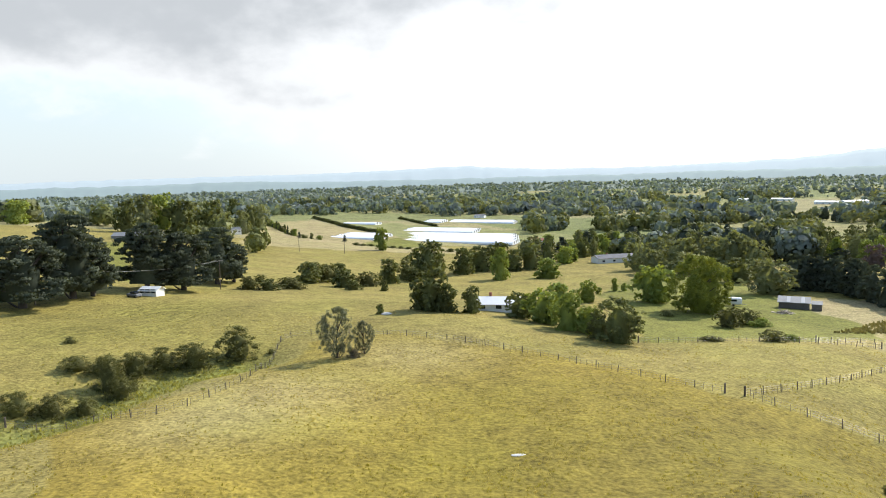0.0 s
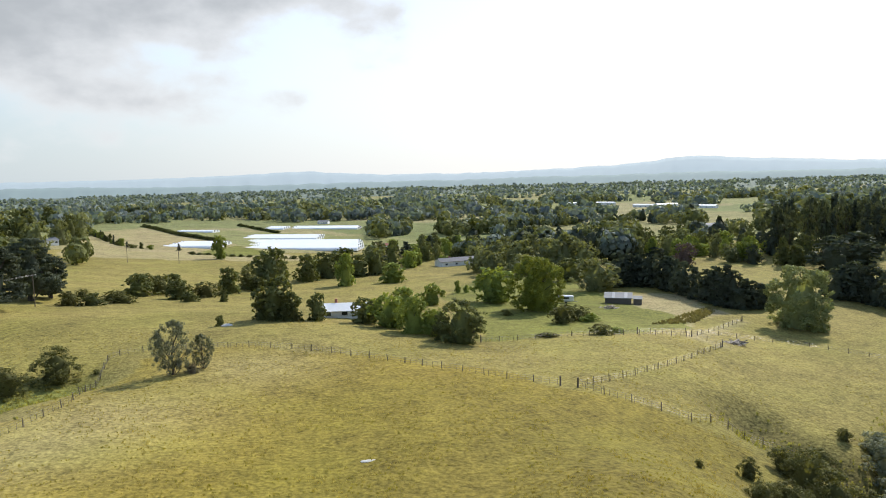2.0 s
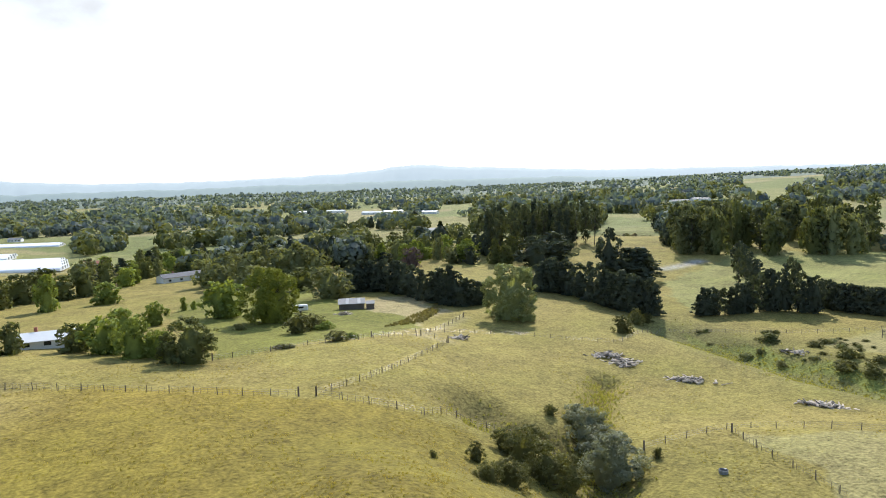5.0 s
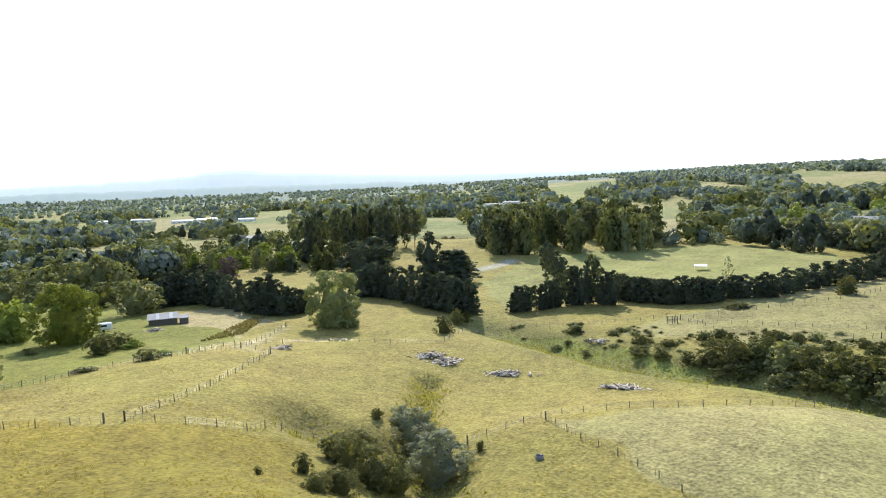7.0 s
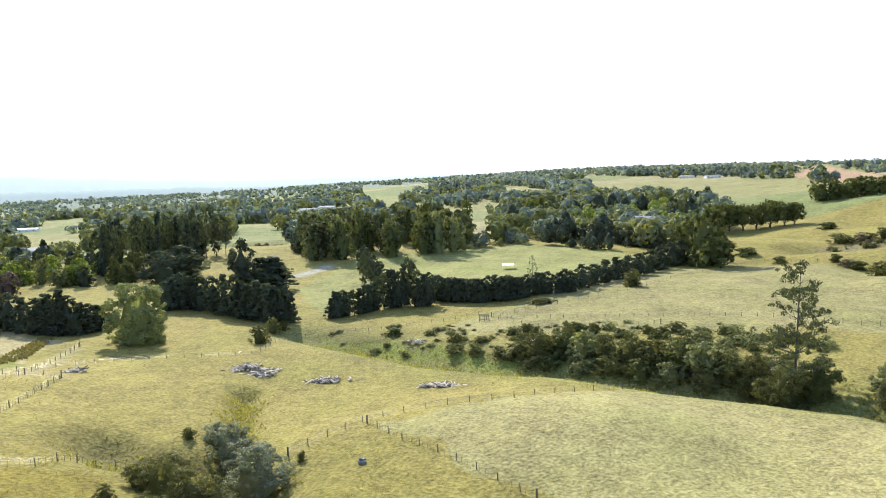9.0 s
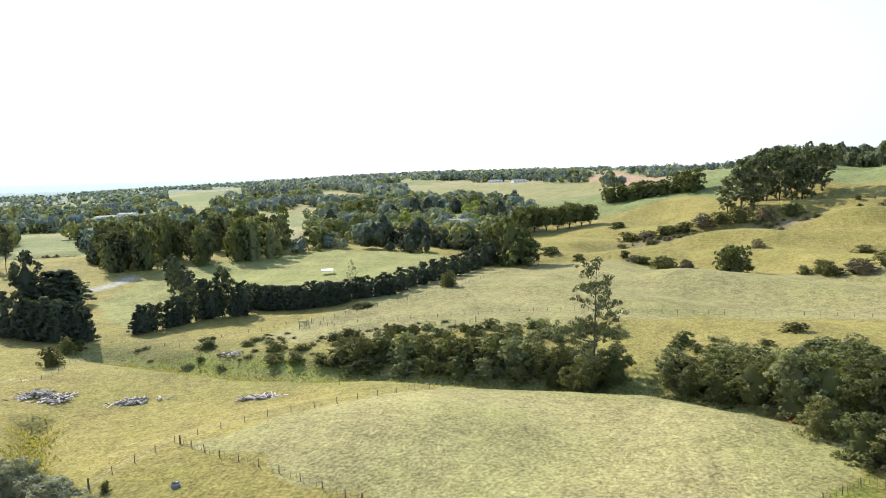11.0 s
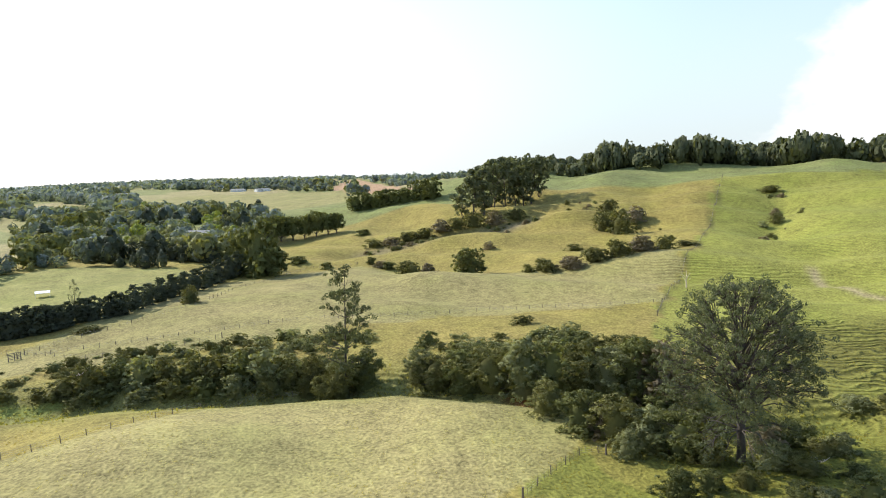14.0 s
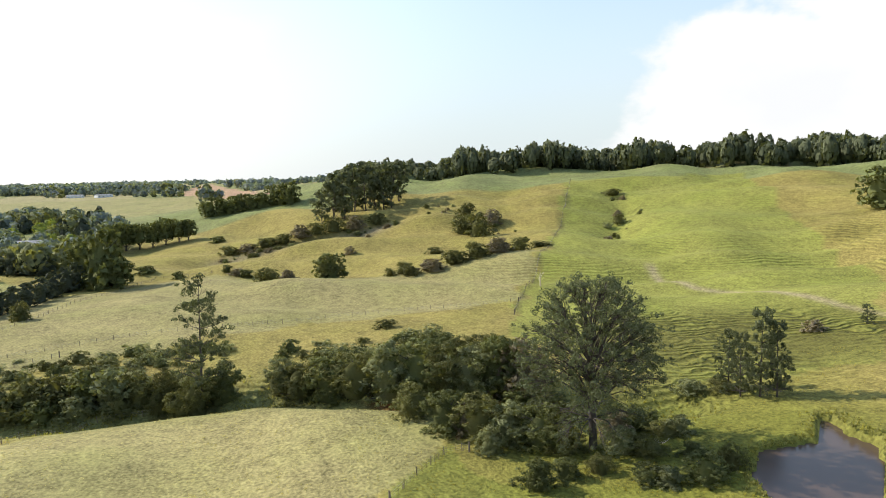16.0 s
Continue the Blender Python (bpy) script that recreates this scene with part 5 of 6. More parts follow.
def far_wood(name, places, material, blades, seed, cone=False, label=""):
    """A wood too far to count: every tree a rough crown of leaf sprays."""
    rng = np.random.default_rng(seed)
    kinds = [low_crown(blades, rng, cone) for _ in range(6)]
    quads, tilts = [], []
    for x, y, z, h, w in places:
        th = rng.uniform(0, 6.283)
        k, up = kinds[rng.integers(6)]
        c, s = math.cos(th), math.sin(th)
        tilts.append(up @ np.array([[c, s, 0], [-s, c, 0], [0, 0, 1]]))
        q = k @ np.array([[c * w, s * w, 0], [-s * w, c * w, 0], [0, 0, h]])
        quads.append(q + np.array([x, y, z - 0.06 * h]))
    v = np.concatenate(quads).reshape(-1, 3)
    t = np.concatenate(tilts).reshape(-1, 3)
    t /= np.linalg.norm(t, axis=1)[:, None]
    return tagged(new(name, mesh_of(name, v, np.arange(len(v)).reshape(-1, 4), material, True, t)), label, "wood", kind="stuff")


def wooded(x, y):
    """Where the country beyond the farm carries trees: noise patches outside the fields."""
    r, b = np.hypot(x, y), np.degrees(np.arctan2(x, y))
    p = np.array([noise.noise(Vector((q / 170, w / 170, 3.1))) + 0.6 * noise.noise(Vector((q / 60, w / 60, 9.1))) for q, w in zip(x, y)])
    need = np.where(b < -15, np.where(r < 1000, 0.42, 0.0), np.where(b < 70, -0.14, np.where(b < 88, -0.24, 0.06)))
    need = need + np.where((r > 800) & (b > -15) & (b < 70), 0.1, 0)
    need = np.where((b > 86) & (r < 800), 9, need)
    need = np.where((b > 98) & (r < 1500), 9, need)
    need = need + np.where((b < 20) & (b > -12) & (r < 560), 0.25, 0)
    ok = p > need
    for poly in CLEARING_A + CLEARING_B + CLEARING_C:
        ok &= ~inside(poly, x, y)
    for poly in (PLATEAU, POLY_FIELD, GREEN_FIELD, STAND_A, STAND_B, BARN_PADDOCK, HAY_FIELD):
        ok &= ~inside(poly, x, y)
    for q, w in HOMES + TUNNELS:
        s = 26 + 0.03 * math.hypot(q, w)
        u = np.array([q, w]) / math.hypot(q, w)
        back, side = (x - q) * u[0] + (y - w) * u[1], np.abs((x - q) * u[1] - (y - w) * u[0])
        ok &= ~((side < s * 0.7) & (back > -0.13 * math.hypot(q, w)) & (back < 12))
    ok &= off_line(STREAM, x, y) > 25
    return ok


def scattered(n, r0, r1, h0, h1, seed, b0=-33, b1=104):
    rng = np.random.default_rng(seed)
    r = np.sqrt(rng.uniform(r0 ** 2, r1 ** 2, n))
    b = np.radians(rng.uniform(b0, b1, n))
    x, y = r * np.sin(b), r * np.cos(b)
    ok = wooded(x, y)
    x, y = x[ok], y[ok]
    z = terrain(x, y)
    h = rng.uniform(h0, h1, len(x)) * (0.75 + 0.5 * rng.random(len(x)))
    return np.stack([x, y, z, h, h * rng.uniform(0.75, 1.15, len(x))], 1)


def by_patch(places, kinds, size, seed):
    """Sorts trees into kinds by patches of ground, with some strays."""
    rng = np.random.default_rng(seed)
    p = np.array([noise.noise(Vector((q[0] / size, q[1] / size, 4.4))) for q in places]) * 1.6 + rng.normal(0, 0.22, len(places))
    cut = np.quantile(p, np.linspace(0, 1, kinds + 1)[1:-1])
    return [places[np.searchsorted(cut, p) == k] for k in range(kinds)]


near_woods = by_patch(scattered(4600, 400, 800, 6, 18, 1), 4, 70, 1)
for k, (material, cone) in enumerate(((LEAF_DARK, False), (LEAF_GREY, False), (LEAF_FAR_HAZED, False), (LEAF_CYPRESS, True))):
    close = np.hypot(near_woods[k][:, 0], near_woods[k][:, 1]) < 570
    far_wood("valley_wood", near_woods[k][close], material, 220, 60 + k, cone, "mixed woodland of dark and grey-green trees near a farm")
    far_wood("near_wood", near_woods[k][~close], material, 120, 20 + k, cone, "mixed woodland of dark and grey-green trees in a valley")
# from here out the haze is carried by the blue-grey leaf colours
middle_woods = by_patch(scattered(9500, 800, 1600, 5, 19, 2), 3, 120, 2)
for k, (material, cone) in enumerate(((LEAF_FAR_HAZED, False), (LEAF_GREY, False), (LEAF_DISTANT_HAZED, False))):
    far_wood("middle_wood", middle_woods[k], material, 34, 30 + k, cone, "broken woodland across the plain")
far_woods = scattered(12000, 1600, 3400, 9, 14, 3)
far_wood("distant_wood", far_woods, LEAF_DISTANT_HAZED, 12, 40, False, "distant woods on the plain")
# woods in the basin behind the plateau and copses along the far ridge
basin_rng = np.random.default_rng(14)
for k, (poly, n, h0, h1, material) in enumerate(((BASIN, 210, 6, 13, LEAF_FAR_HAZED), (BASIN, 150, 6, 12, LEAF_GREY), (BASIN, 70, 7, 12, LEAF_LIGHT), (RIDGE_COPSE, 60, 12, 22, LEAF_FAR_HAZED), (RIDGE_WOOD, 70, 14, 24, LEAF_DISTANT_HAZED))):
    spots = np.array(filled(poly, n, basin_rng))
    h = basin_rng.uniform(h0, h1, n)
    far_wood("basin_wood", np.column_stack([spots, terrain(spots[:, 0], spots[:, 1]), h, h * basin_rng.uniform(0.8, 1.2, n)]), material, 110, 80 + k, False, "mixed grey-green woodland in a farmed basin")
# the forest behind the green hill
rng = np.random.default_rng(9)
b, r = np.radians(rng.uniform(103, 150, 800)), rng.uniform(625, 800, 800)
gap = (np.degrees(b) < 107) & (r < 640)
x, y = r * np.sin(b), r * np.cos(b)
tall = 16 + 8 * (np.degrees(b) > 113) + 4 * np.sin(np.degrees(b) * 0.9) + rng.uniform(-3, 3, 800)
far_wood("hill_forest", np.stack([x, y, terrain(x, y) + tall * 0.02, tall, rng.uniform(9, 15, 800)], 1)[~gap], LEAF_PINE, 110, 50, False, "dark pine forest along the crest of a hill")


def ridge(name, distance, peaks, base, colour, haze_glow, label, b0, b1):
    """A far range on the horizon, its outline from rounded peaks: bearing, rise, half width."""
    vs, fs = [], []
    heads = np.arange(b0, b1, 0.15)
    for i, q in enumerate(heads):
        top = base + sum(h * math.exp(-((q - c) / w) ** 2) for c, h, w in peaks) + 5 * rough_noise(q, 0, 0.9) + 3 * rough_noise(q, 4, 2.7)
        s, c = math.sin(radians(q)), math.cos(radians(q))
        for k, (d, z) in enumerate(((distance - 500, -40), (distance - 330, top * 0.35), (distance - 150, top * 0.8), (distance, top), (distance + 60, -40))):
            d += 60 * rough_noise(q * 3, k * 5, 0.3)
            vs.append((d * s, d * c, z))
        if i:
            o = (i - 1) * 5
            fs += [(o + k, o + k + 5, o + k + 6, o + k + 1) for k in range(4)]
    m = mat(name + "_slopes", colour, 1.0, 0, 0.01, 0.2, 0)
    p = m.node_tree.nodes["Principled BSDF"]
    # the slopes emit a flat blue-grey: distance haze put into the surface
    p.inputs["Emission Color"].default_value, p.inputs["Emission Strength"].default_value = (*haze_glow, 1), 1.0
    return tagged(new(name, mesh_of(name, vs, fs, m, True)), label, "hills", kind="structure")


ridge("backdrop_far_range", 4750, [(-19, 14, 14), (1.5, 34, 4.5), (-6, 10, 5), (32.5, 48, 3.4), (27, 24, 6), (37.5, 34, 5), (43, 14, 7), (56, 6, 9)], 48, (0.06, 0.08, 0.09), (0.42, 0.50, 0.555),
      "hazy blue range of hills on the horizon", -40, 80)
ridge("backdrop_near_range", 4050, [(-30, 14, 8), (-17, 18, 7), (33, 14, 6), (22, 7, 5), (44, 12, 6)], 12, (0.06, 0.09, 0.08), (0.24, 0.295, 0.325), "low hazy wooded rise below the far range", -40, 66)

# ---- fences, farm buildings and small things ----
def part(name, bm, material, parent, label="", at=None):
    """Links a bmesh (or a mesh) as one part under a thing."""
    if isinstance(bm, bmesh.types.BMesh):
        me = bpy.data.meshes.new(name)
        bm.to_mesh(me)
        bm.free()
        me.materials.append(material)
    else:
        me = bm
    ob = new(name, me)
    ob.parent = parent
    if at is not None:
        ob.matrix_basis = at
    if label:
        ob["label"] = label
    return ob


def thing(name, x, y, turn=0, label="", category="", group="", lift=0.0):
    ob = new(name)
    ob.matrix_basis = pose(x, y, ground(x, y) + lift, 0, 0, turn)
    return tagged(ob, label, category, group)


def block(w, d, h, x=0, y=0, z=0, bevel=0.0):
    bm = bmesh.new()
    bmesh.ops.create_cube(bm, size=1)
    bmesh.ops.transform(bm, matrix=Matrix.Translation((x, y, z + h / 2)) @ Matrix.Diagonal((w, d, h, 1)), verts=bm.verts)
    if bevel:
        bmesh.ops.bevel(bm, geom=bm.edges[:], offset=bevel, segments=1, affect="EDGES")
    return bm


def prism(profile, length):
    """A profile in x, z drawn out along y, centred."""
    bm = bmesh.new()
    a = [bm.verts.new((x, -length / 2, z)) for x, z in profile]
    b = [bm.verts.new((x, length / 2, z)) for x, z in profile]
    bm.faces.new(a)
    bm.faces.new(b[::-1])
    n = len(a)
    for i in range(n):
        bm.faces.new((a[i], b[i], b[(i + 1) % n], a[(i + 1) % n]))
    bmesh.ops.recalc_face_normals(bm, faces=bm.faces[:])
    return bm


IRON = mat("grey_roof_iron", (0.21, 0.215, 0.22), 0.75, 0.0, 2, 0.2, 0.1)
IRON_DARK = mat("dark_roof_iron", (0.12, 0.12, 0.13), 0.5, 0.2, 2, 0.25, 0.1)
WHITE = mat("white_paint", (0.78, 0.78, 0.76), 0.5, 0, 1, 0.08, 0.02)
SKYLIGHT = mat("clear_roof_sheet", (0.3, 0.305, 0.305), 0.3, 0, 2, 0.1, 0)
TIMBER = mat("weathered_timber", (0.15, 0.13, 0.11), 0.85, 0, 4, 0.35, 0.3, 0.4)
TILE = mat("terracotta_roof", (0.34, 0.14, 0.09), 0.8, 0, 3, 0.3, 0.2)
GLASS = mat("dark_window", (0.02, 0.025, 0.03), 0.1, 0, 1, 0.1, 0)
FILM = mat("white_plastic_film", (0.85, 0.86, 0.86), 0.35, 0, 0.4, 0.06, 0.02)
LOGS = mat("bleached_wood", (0.58, 0.49, 0.39), 0.85, 0, 3, 0.35, 0.2, 0.9)
STONE = mat("pale_stone", (0.55, 0.53, 0.48), 0.9, 0, 3, 0.25, 0.3)
RUBBER = mat("black_rubber", (0.03, 0.03, 0.03), 0.8, 0, 4, 0.2, 0.05)


def post_mesh(name, h, r, material, sides=7):
    bm = bmesh.new()
    bmesh.ops.create_cone(bm, cap_ends=True, segments=sides, radius1=r, radius2=r * 0.92, depth=h + 0.3)
    bmesh.ops.translate(bm, verts=bm.verts, vec=(0, 0, (h - 0.3) / 2))
    bm.verts.ensure_lookup_table()
    me = bpy.data.meshes.new(name)
    bm.to_mesh(me)
    bm.free()
    me.materials.append(material)
    return me


POST_ME = post_mesh("post", 1.2, 0.07, POST)
STRAINER_ME = post_mesh("strainer", 1.5, 0.15, POST)
BATTEN_ME = post_mesh("batten", 0.9, 0.024, POST, 4)
POLE_ME = post_mesh("pole", 9.5, 0.14, POST, 8)


def fence(line, battens, label, step=4.5):
    ob = new("fence")
    x0, y0 = line[0]
    base = Vector((x0, y0, ground(x0, y0)))
    ob.location = base
    tagged(ob, label, "fence", "paddock fences")
    rng = random.Random(int(x0 * 7 + y0 * 13))
    for k, (x, y) in enumerate(line[:1] + line[-1:]):
        part("strainer_post", STRAINER_ME, POST, ob, "", Matrix.Translation(Vector((x, y, ground(x, y))) - base))
    spots = along(line, step)
    for x, y in spots[1:]:
        part("post", POST_ME, POST, ob, "", Matrix.Translation(Vector((x, y, ground(x, y))) - base) @ pose(0, 0, 0, rng.uniform(-4, 4), rng.uniform(-4, 4), rng.uniform(0, 360))
             @ Matrix.Diagonal((1, 1, rng.uniform(0.9, 1.1), 1)))
    if battens:
        for x, y in along(line, 1.25)[:300]:
            part("batten", BATTEN_ME, POST, ob, "", Matrix.Translation(Vector((x, y, ground(x, y) + 0.05)) - base) @ pose(0, 0, 0, rng.uniform(-3, 3), rng.uniform(-3, 3), rng.uniform(0, 90)))
    for h in (0.35, 0.7, 1.05):
        v, f = tube([Vector((x, y, ground(x, y) + h)) - base for x, y in spots + line[-1:]], [0.012] * (len(spots) + 1), 3)
        part("wire", mesh_of("wire", v, f, WIRE), WIRE, ob)


OLD = "weathered post and batten wire fence across dry pasture"
for line in (FENCE_KNOLL, FENCE_CROSS, FENCE_GULLY, FENCE_SPUR, FENCE_BANK, FENCE_VALLEY):
    fence(line, True, OLD, 4.2)
for line in (FENCE_PALE, FENCE_YARD, FENCE_HEDGE, FENCE_FAR, FENCE_HILL, FENCE_TRACK):
    fence(line, False, "weathered post and wire fence between paddocks", 4.2)


def gable(w, l, h, rise, over=0.4, thick=0.15):
    """The two slopes of a gabled roof as one folded slab."""
    a = w / 2 + over
    return prism([(-a, h - rise * over / (w / 2)), (0, h + rise), (a, h - rise * over / (w / 2)), (a, h - rise * over / (w / 2) - thick), (0, h + rise - thick), (-a, h - rise * over / (w / 2) - thick)], l + 2 * over)


def house(name, x, y, w, l, h, rise, turn, walls, roof, label, category="house", windows=3, group=""):
    ob = thing(name, x, y, turn, label, category, group)
    part("wall", prism([(-w / 2, -1), (-w / 2, h), (0, h + rise - 0.2), (w / 2, h), (w / 2, -1)], l), walls, ob)
    part("roof", gable(w, l, h, rise), roof, ob)
    for side in (-1, 1):
        for k in range(windows):
            yy = -l / 2 + l * (k + 0.5) / windows
            f = part("window", block(0.08, 1.7, 1.2, side * (w / 2 + 0.02), yy, 1.0), WHITE, ob)
            part("pane", block(0.04, 1.5, 1.0, side * (w / 2 + 0.07), yy, 1.1), GLASS, f)
    part("door", block(0.08, 0.9, 2.0, w / 2 + 0.03, l * 0.03, 0.05), GLASS, ob)
    if h > 2.3 and category == "house":
        part("chimney", block(0.7, 0.7, 1.6, w * 0.12, l * 0.2, h + rise * 0.5, 0.04), TILE, ob)
    return ob


# the open barn with its roof lights, and what stands by it
bx, by = BARN[0]
barn = thing("barn", bx, by, 62, "grey iron hay barn with clear roof sheets beside a tan paddock", "barn")
part("wall", prism([(-3.2, -1), (-3.2, 2.6), (3.2, 3.5), (3.2, -1), (3.0, -1), (3.0, 3.3), (-3.0, 2.4), (-3.0, -1)], 11), TIMBER, barn)
part("end_wall", block(6.2, 0.12, 3.2, 0, 5.45, -0.9), IRON_DARK, barn)
part("roof", prism([(-3.7, 2.55), (3.7, 3.6), (3.7, 3.75), (-3.7, 2.7)], 12), IRON, barn)
for k in (-3.2, 2.0):
    part("roof_light", prism([(-3.5, 2.75), (3.5, 3.74), (3.5, 3.78), (-3.5, 2.79)], 1.3), SKYLIGHT, barn, "clear plastic roof sheet", Matrix.Translation((0, k, 0)))
for k in range(5):
    part("post", block(0.2, 0.2, 3.3, -3.35, -5.0 + k * 2.5, -0.8), TIMBER, barn)
barn.scale = (0.8, 0.75, 0.85)
lean = thing("lean_to", bx + 5.2, by - 3.2, 62, "small grey iron lean-to at a barn's end", "shed")
part("wall", block(3.4, 2.6, 2.5, 0, 0, -0.6), TIMBER, lean)
part("roof", prism([(-1.9, 1.92), (1.9, 2.3), (1.9, 2.4), (-1.9, 2.02)], 3.0), IRON, lean)
cx, cy = CARAVAN[0]
van = thing("caravan", cx, cy, 70, "white caravan parked by a large round tree", "caravan")
part("body", block(2.2, 5.0, 2.0, 0, 0, 0.5, 0.3), WHITE, van)
part("window", block(2.24, 2.6, 0.6, 0, 0.3, 1.5), GLASS, van)
part("drawbar", block(0.2, 1.4, 0.12, 0, -3.1, 0.45), IRON, van)
for s in (-1, 1):
    bm = bmesh.new()
    bmesh.ops.create_cone(bm, cap_ends=True, segments=14, radius1=0.33, radius2=0.33, depth=0.2)
    part("wheel", bm, RUBBER, van, "", pose(s * 1.05, 0, 0.33, 0, 90, 0))
hx, hy = LOW_HOUSE[0]
house("low_house", hx, hy, 8, 13, 2.4, 1.3, 80, WHITE, WHITE, "low white house with a pale iron roof among trees")
hx, hy = ROAD_HOUSE[0]
house("road_cottage", hx, hy, 3.6, 5.2, 1.9, 0.8, 75, WHITE, WHITE, "small white cottage under dark cypresses")
hx, hy = CAR[0]
car = thing("car", hx, hy, 60, "pale parked car beside a white cottage", "car")
part("body", block(1.75, 4.2, 0.75, 0, 0, 0.35, 0.15), IRON, car)
part("cabin", block(1.5, 2.1, 0.6, 0, -0.2, 1.05, 0.18), GLASS, car)
for s in (-1, 1):
    for q in (-1.3, 1.3):
        bm = bmesh.new()
        bmesh.ops.create_cone(bm, cap_ends=True, segments=14, radius1=0.32, radius2=0.32, depth=0.2)
        part("wheel", bm, RUBBER, car, "", pose(s * 0.8, q, 0.32, 0, 90, 0))
HOME_KINDS = [(TILE, WHITE, 9, 18, "long house with a terracotta roof among trees"), (IRON_DARK, WHITE, 10, 26, "low house with a dark roof behind a hedge"), (IRON, WHITE, 10, 14, "white house half hidden by trees"),
              (IRON, WHITE, 9, 14, "white farmhouse with a grey roof"), (WHITE, WHITE, 10, 20, "long white shed on a pasture hill"), (IRON_DARK, TIMBER, 8, 16, "brown house on a pasture hill"),
              (IRON, IRON, 10, 26, "pale iron farm sheds on a gravel yard")]
for k, (x, y) in enumerate(HOMES):
    roof, walls, w, l, label = HOME_KINDS[k] if k < 7 else (WHITE, WHITE, 11, 30, "long white shed far off among woods") if k in (7, 8, 9, 10, 13, 20) else \
        (IRON, WHITE, 11, 22, "pale-roofed house far off among trees")
    big = 1.0 if k < 7 else 1.15
    turn = 90 - math.degrees(math.atan2(x, y)) + (25 if k % 2 else -20)
    house("shed" if "shed" in label else "far_house", x, y, w * big, l * big, 3.2 * big, 1.6, turn - 90 + 90, walls, roof, label, "shed" if "shed" in label else "house", 4, "valley buildings")


def tunnel(x, y, w, h, l, turn):
    ob = thing("polytunnel", x, y, turn, "long white plastic crop tunnel in a field", "greenhouse", "crop tunnels")
    arc = [(w / 2 * math.cos(a), h * math.sin(a) ** 0.8) for a in np.linspace(0, math.pi, 11)]
    part("cover", prism([(w / 2, -0.8)] + arc + [(-w / 2, -0.8)], l), FILM, ob)
    for s in (-1, 1):
        part("end_frame", block(1.8, 0.1, 2.1, 0, s * (l / 2 + 0.04), 0), IRON, ob)


for x, y, rows, l in ((6, 556, 11, 112), (-2, 678, 6, 76), (-70, 560, 7, 42), (-91, 795, 2, 44), (-8, 850, 5, 24), (50, 845, 5, 84)):
    for q in range(rows):
        tunnel(x + 0.93 * q + (q % 3) * 1.5, y + 9.25 * q, 9.0, 1.7, l, 64)
# open white canopy in the plateau field
x, y = CANOPY[0]
canopy = thing("canopy", x, y, 20, "white open-sided shelter canopy in a green field", "shelter")
part("roof", prism([(-5, 2.7), (0, 3.4), (5, 2.7), (5, 2.55), (0, 3.25), (-5, 2.55)], 9), FILM, canopy)
canopy.scale = (0.65, 0.65, 0.8)
for sx in (-4.6, 0, 4.6):
    for sy in (-4.2, 4.2):
        part("post", block(0.15, 0.15, 3.0, sx, sy, -0.3), WHITE, canopy)


# water trough, yard gate and a bare dead tree
x, y = TANK[0]
tank = thing("water_trough", x, y, 0, "grey round water trough on a grassy spur", "trough")
bm = bmesh.new()
ring = [(1.0, -0.2), (1.0, 0.6), (0.9, 0.62), (0.88, 0.1), (0.0, 0.1)]
rows = [[bm.verts.new((r * math.cos(a), r * math.sin(a), z)) for a in np.linspace(0, 2 * math.pi, 20, endpoint=False)] for r, z in ring[:-1]]
for p, q in zip(rows, rows[1:]):
    for k in range(20):
        bm.faces.new((p[k], p[(k + 1) % 20], q[(k + 1) % 20], q[k]))
bm.faces.new(rows[-1][::-1])
tank.scale = (0.62, 0.62, 0.8)
part("basin", bm, IRON, tank)
part("float_cover", block(0.5, 0.4, 0.12, 0.6, 0, 0.56, 0.02), STONE, tank)
x, y = GATE[0]
gate = thing("yard_gate", x, y, -60, "grey timber loading frame beside a fence", "gate")
for k in (-1.5, 0, 1.5):
    part("post", block(0.18, 0.18, 2.4, k, 0, -0.3), TIMBER, gate)
for k in range(5):
    part("rail", block(3.2, 0.06, 0.14, 0, 0.1, 0.25 + k * 0.4), TIMBER, gate)
x, y = BARE_TREE[0]
rng = random.Random(8)
pieces = [tube([(0, 0, -0.3), (0.1, 0, 2.0), (0.0, 0.2, 4.2)], [0.22, 0.16, 0.05], 6)]
for k in range(9):
    z, a = 1.2 + k * 0.33, k * 2.3
    pieces.append(tube([(0.05, 0, z), (math.cos(a) * 0.9, math.sin(a) * 0.9, z + 0.7), (math.cos(a) * 1.5, math.sin(a) * 1.5, z + 1.5)], [0.08, 0.05, 0.02], 5))
v, f = joined(pieces)
ob = new("dead_tree", mesh_of("dead_tree", v, f, LOGS, True))
ob.location = (x, y, ground(x, y))
tagged(ob, "bare bleached dead tree at a paddock corner", "tree")

# heaps of bleached timber
def plank_mesh(name, l, w, h, material):
    bm = block(w, l, h, 0, 0, -h / 2, min(w, h) * 0.2)
    me = bpy.data.meshes.new(name)
    bm.to_mesh(me)
    bm.free()
    me.materials.append(material)
    return me


